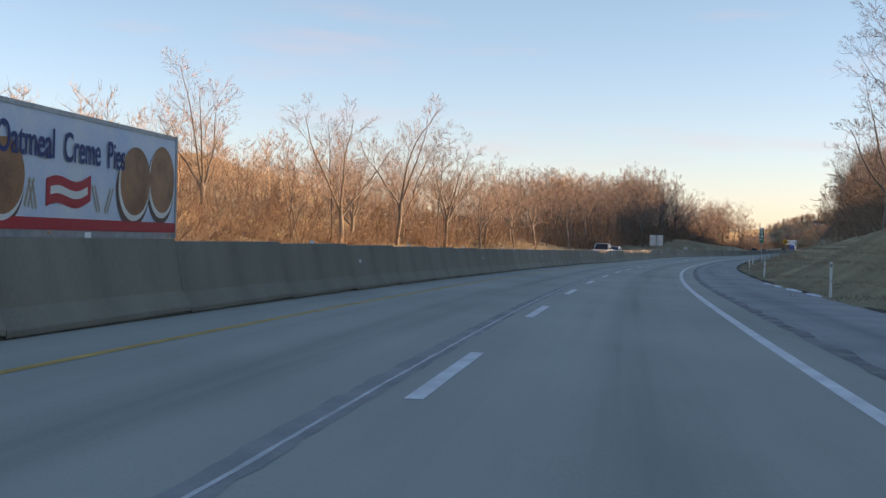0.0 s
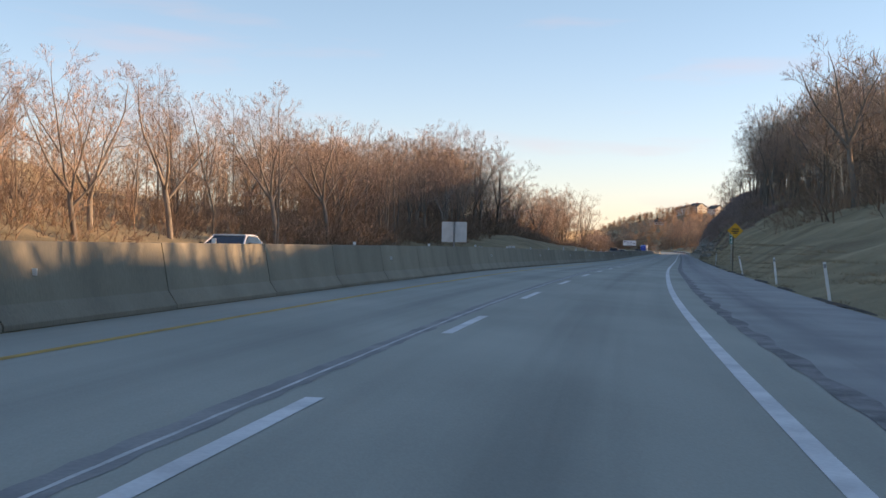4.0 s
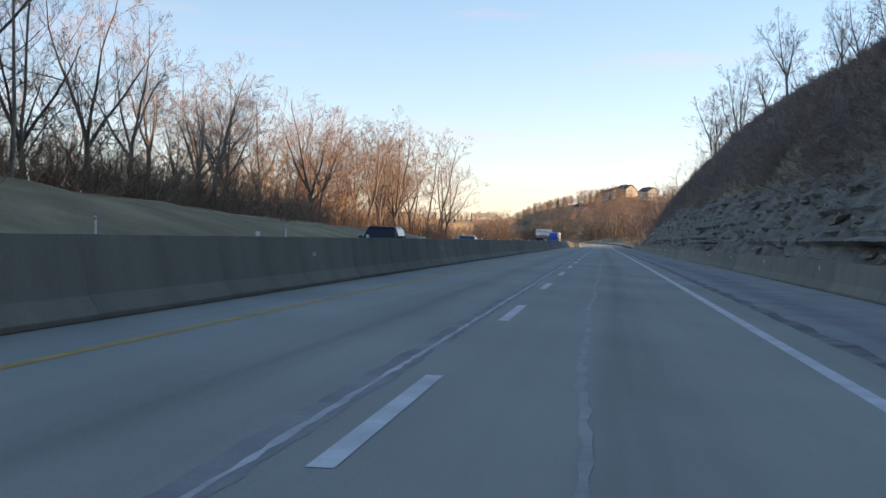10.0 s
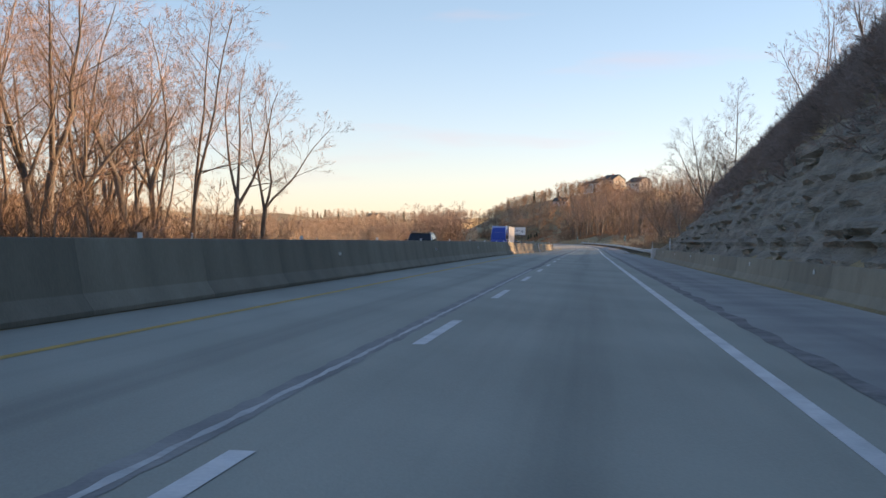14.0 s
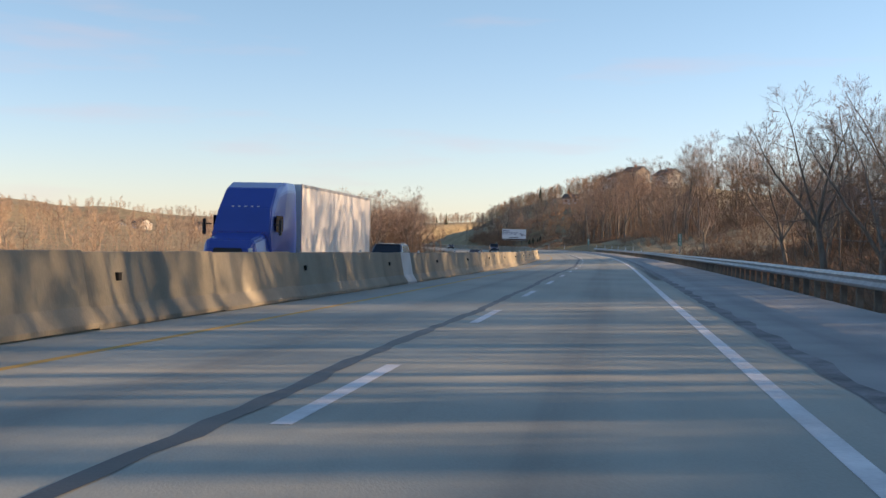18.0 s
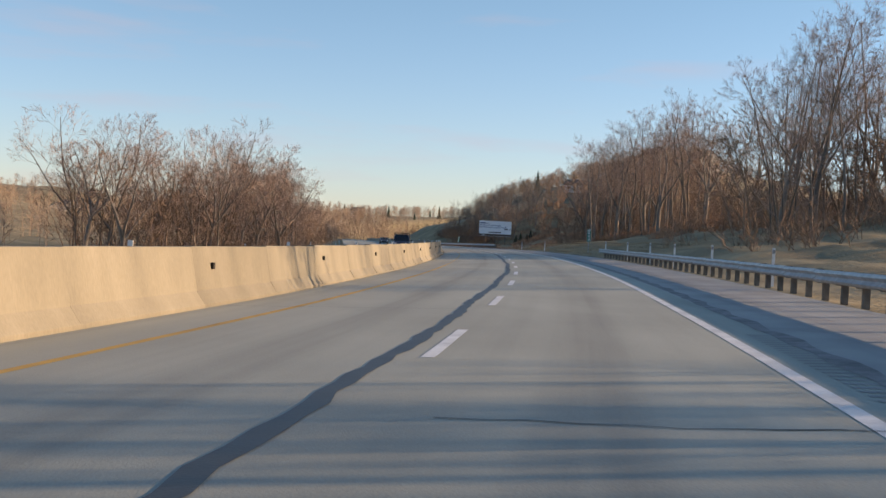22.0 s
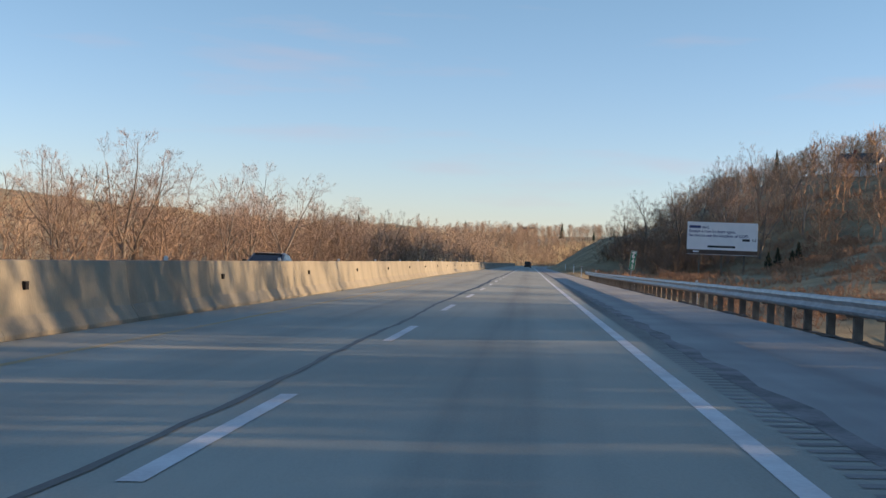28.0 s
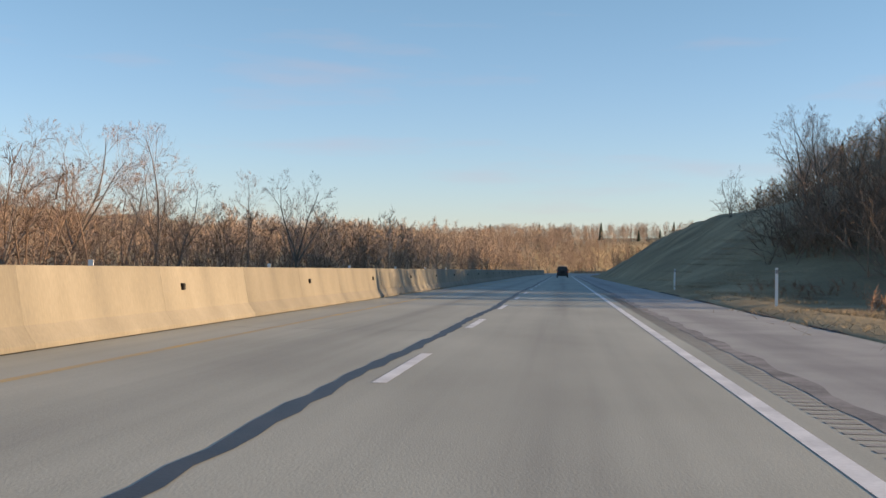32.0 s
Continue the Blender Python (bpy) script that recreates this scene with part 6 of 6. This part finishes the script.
for s, z, lean in ((42.7, 1.75, 0.12), (43.05, 1.7, -0.10), (46.4, 1.72, -0.15), (46.9, 1.7, 0.16)):
    bm = bmesh.new()
    for k in range(7):
        for side in (-1, 1):
            c = s + lean * k * 0.3 + side * 0.06
            h = z + k * 0.09
            prism(bm, [(along(c), h), (along(c + side * 0.07), h + 0.07), (along(c + side * 0.05), h + 0.15), (along(c - side * 0.02), h + 0.08)], 0.004, "X", SIDE - 0.006)
    part("wheat_ear", bm, WHEAT, truck, "printed tan ear of wheat")

# the blue truck with its plain trailer
blue = thing("articulated_truck", "blue sleeper-cab truck pulling a plain white box trailer", "truck", m=lorry_pose(685.0, -11.7))
tractor(blue, 0.4, BLUE_P)
trailer(blue, -5.3, 14.6, material("plain_white_trailer", (0.62, 0.62, 0.60), (0.76, 0.75, 0.72), 0.4, 0.6, 10, 0.05), 4.05)

car("white pickup truck with a roof rack in the far carriageway", 171.5, -10.0, WHITE_P, "pickup", 180, True, "pickup truck")
car("black SUV in the far carriageway", 425.5, -10.0, BLACK_P, "suv")
car("silver car in the far carriageway", 465.5, -10.0, SILVER_P, "sedan")
car("dark blue SUV following the truck", 709.6, -10.2, NAVY_P, "suv")
car("dark blue pickup truck with a black ladder rack", 924.5, -10.2, NAVY_P, "pickup", 180, True, "pickup truck")
car("black car in the far carriageway", 1052, -10.0, BLACK_P, "sedan")
car("dark SUV in the far carriageway", 590, -10.1, BLACK_P, "suv")
car("white car in the far carriageway", 203, -13.6, WHITE_P, "sedan")
car("dark car in the far carriageway", 800, -13.6, BLACK_P, "sedan")
car("black off-road car with a spare wheel ahead in the lane", 1338, 1.85, BLACK_P, "jeep", 0)


# ---- houses ----
SIDING = [material("siding", a, b, 0.8, 0.5, 10, 0.2, stretch=(1, 1, 6)) for a, b in (((0.50, 0.47, 0.42), (0.60, 0.57, 0.51)), ((0.38, 0.34, 0.28), (0.46, 0.42, 0.35)), ((0.60, 0.59, 0.57), (0.70, 0.69, 0.66)))]
BRICKRED = material("red_siding", (0.22, 0.06, 0.04), (0.32, 0.09, 0.06), 0.85, 1, 14, 0.3)
ROOF = material("grey_shingles", (0.06, 0.055, 0.05), (0.12, 0.11, 0.10), 0.9, 1.5, 16, 0.4)


def house(s, n, w, d, h, mat, turn, label, straight=False):
    if straight:
        x = FX - (s - 1150) * math.sin(FH) + n * math.cos(FH)
        y = FY + (s - 1150) * math.cos(FH) + n * math.sin(FH)
        z = world_ground(x, y)
        m = Matrix.Translation((x, y, z - 0.3)) @ Matrix.Rotation(FH + radians(turn), 4, "Z")
    else:
        m = stand(s, n, turn) @ Matrix.Translation((0, 0, -0.3))
    g = thing("house", label, "house", "houses on the hills", m=m)
    bm = bmesh.new()
    ridge = h + w * 0.30
    prism(bm, [(-w / 2, 0), (w / 2, 0), (w / 2, h), (0, ridge), (-w / 2, h)], d, "Y")
    part("wall", bm, mat, g)
    for side in (-1, 1):
        bm = bmesh.new()
        prism(bm, [(0, ridge + 0.28), (0, ridge + 0.06), (side * (w / 2 + 0.5), h - 0.24), (side * (w / 2 + 0.5), h - 0.02)], d + 0.8, "Y")
        part("roof", bm, ROOF, g)
    box_part("chimney", (0.8, 0.6, 1.9), (w * 0.2, d * 0.2, ridge + 0.2), BRICKRED, g)
    rows = 2 if h > 4 else 1
    for face_y in (-d / 2,):
        for r in range(rows):
            for k in range(3):
                x = (k - 1) * w * 0.28
                if r == 0 and k == 1:
                    box_part("door", (1.0, 0.06, 2.1), (x, face_y - 0.03, 1.35), TRIM, g)
                    continue
                win = box_part("window", (1.1, 0.06, 1.4), (x, face_y - 0.03, 1.9 + r * 2.7), SIGNWHITE, g)
                box_part("pane", (0.92, 0.03, 1.22), (x, face_y - 0.055, 1.9 + r * 2.7), GLASS, win)
    for side in (-1, 1):
        for r in range(rows):
            for k in range(3):
                y = (k - 1) * d * 0.28
                win = box_part("window", (0.06, 1.1, 1.4), (side * (w / 2 + 0.03), y, 1.9 + r * 2.7), SIGNWHITE, g)
                box_part("pane", (0.03, 0.92, 1.22), (side * (w / 2 + 0.055), y, 1.9 + r * 2.7), GLASS, win)


def world_ground(x, y):
    """The ground's height at a place far from the road, by the nearest point of the road's line."""
    i = int(np.argmin((LINE_X - x) ** 2 + (LINE_Y - y) ** 2))
    h = float(LINE_H[i])
    n = (x - LINE_X[i]) * math.cos(h) + (y - LINE_Y[i]) * math.sin(h)
    return float(ground_z(LINE_S[i], n))


for s, n, w, d, h, k, turn in ((1267, 123.5, 10, 13, 6.4, 0, 22), (1290, 112, 10, 12, 6.2, 1, 28), (1330, 113, 10, 12, 6.4, 2, 18), (1364, 114.6, 10, 13, 6.4, 0, 30), (1399, 137, 11, 13, 6.4, 1, 20), (1440, 150, 11, 13, 6.4, 0, 25), (1664, 190, 12, 14, 6.0, 2, 30)):
    house(s, n, w, d, h, SIDING[k], turn, "pale two-storey house on the wooded hilltop", True)
house(1279, 76, 7, 9, 3.2, SIDING[2], 60, "small white cottage among hillside trees", True)
house(2141, -5, 12, 15, 5.5, SIDING[1], 50, "brown house on the far ridge", True)
house(1653, -155, 11, 16, 4.6, SIDING[2], 70, "white house across the valley", True)
house(1560, -190, 10, 12, 4.6, SIDING[0], 40, "pale house across the valley", True)
house(1130, -210, 11, 14, 5.0, BRICKRED, 60, "red house across the valley", True)
house(1700, -230, 10, 12, 4.6, SIDING[1], 20, "tan house across the valley", True)
house(150, -118, 12, 15, 6.0, SIDING[1], 70, "tan house behind the roadside trees")
house(195, -124, 12, 16, 6.0, SIDING[2], 60, "pale house behind the roadside trees")
house(245, -130, 12, 15, 5.5, SIDING[0], 50, "pale house behind the roadside trees")

# ---- pale metal building behind the right bank's trees ----
CLAD = material("pale_metal_cladding", (0.55, 0.57, 0.60), (0.68, 0.70, 0.72), 0.5, 0.4, 9, 0.15, metal=0.2, stretch=(6, 6, 1))
hx, hy = 157.68 + 414 * math.sin(radians(17.2)) + 73 * math.cos(radians(17.2)), 572.91 + 414 * math.cos(radians(17.2)) - 73 * math.sin(radians(17.2))
shed = thing("metal_building", "large pale metal-clad building behind bare trees", "building", m=Matrix.Translation((hx, hy, world_ground(hx, hy) - 0.5)) @ Matrix.Rotation(radians(-30), 4, "Z"))
bm = bmesh.new()
prism(bm, [(-13, 0), (13, 0), (13, 7.5), (0, 10.0), (-13, 7.5)], 34, "Y", 8)
part("wall", bm, CLAD, shed)
for side in (-1, 1):
    bm = bmesh.new()
    prism(bm, [(0, 10.25), (0, 10.05), (side * 13.5, 7.45), (side * 13.5, 7.65)], 35, "Y", 8)
    part("roof", bm, SIGNBACK, shed, "grey metal roof")
for x in (-7.5, 0, 7.5):
    box_part("loading_door", (3.6, 0.12, 4.2), (x, -9.05, 2.6), SIGNWHITE, shed, "white roller door")
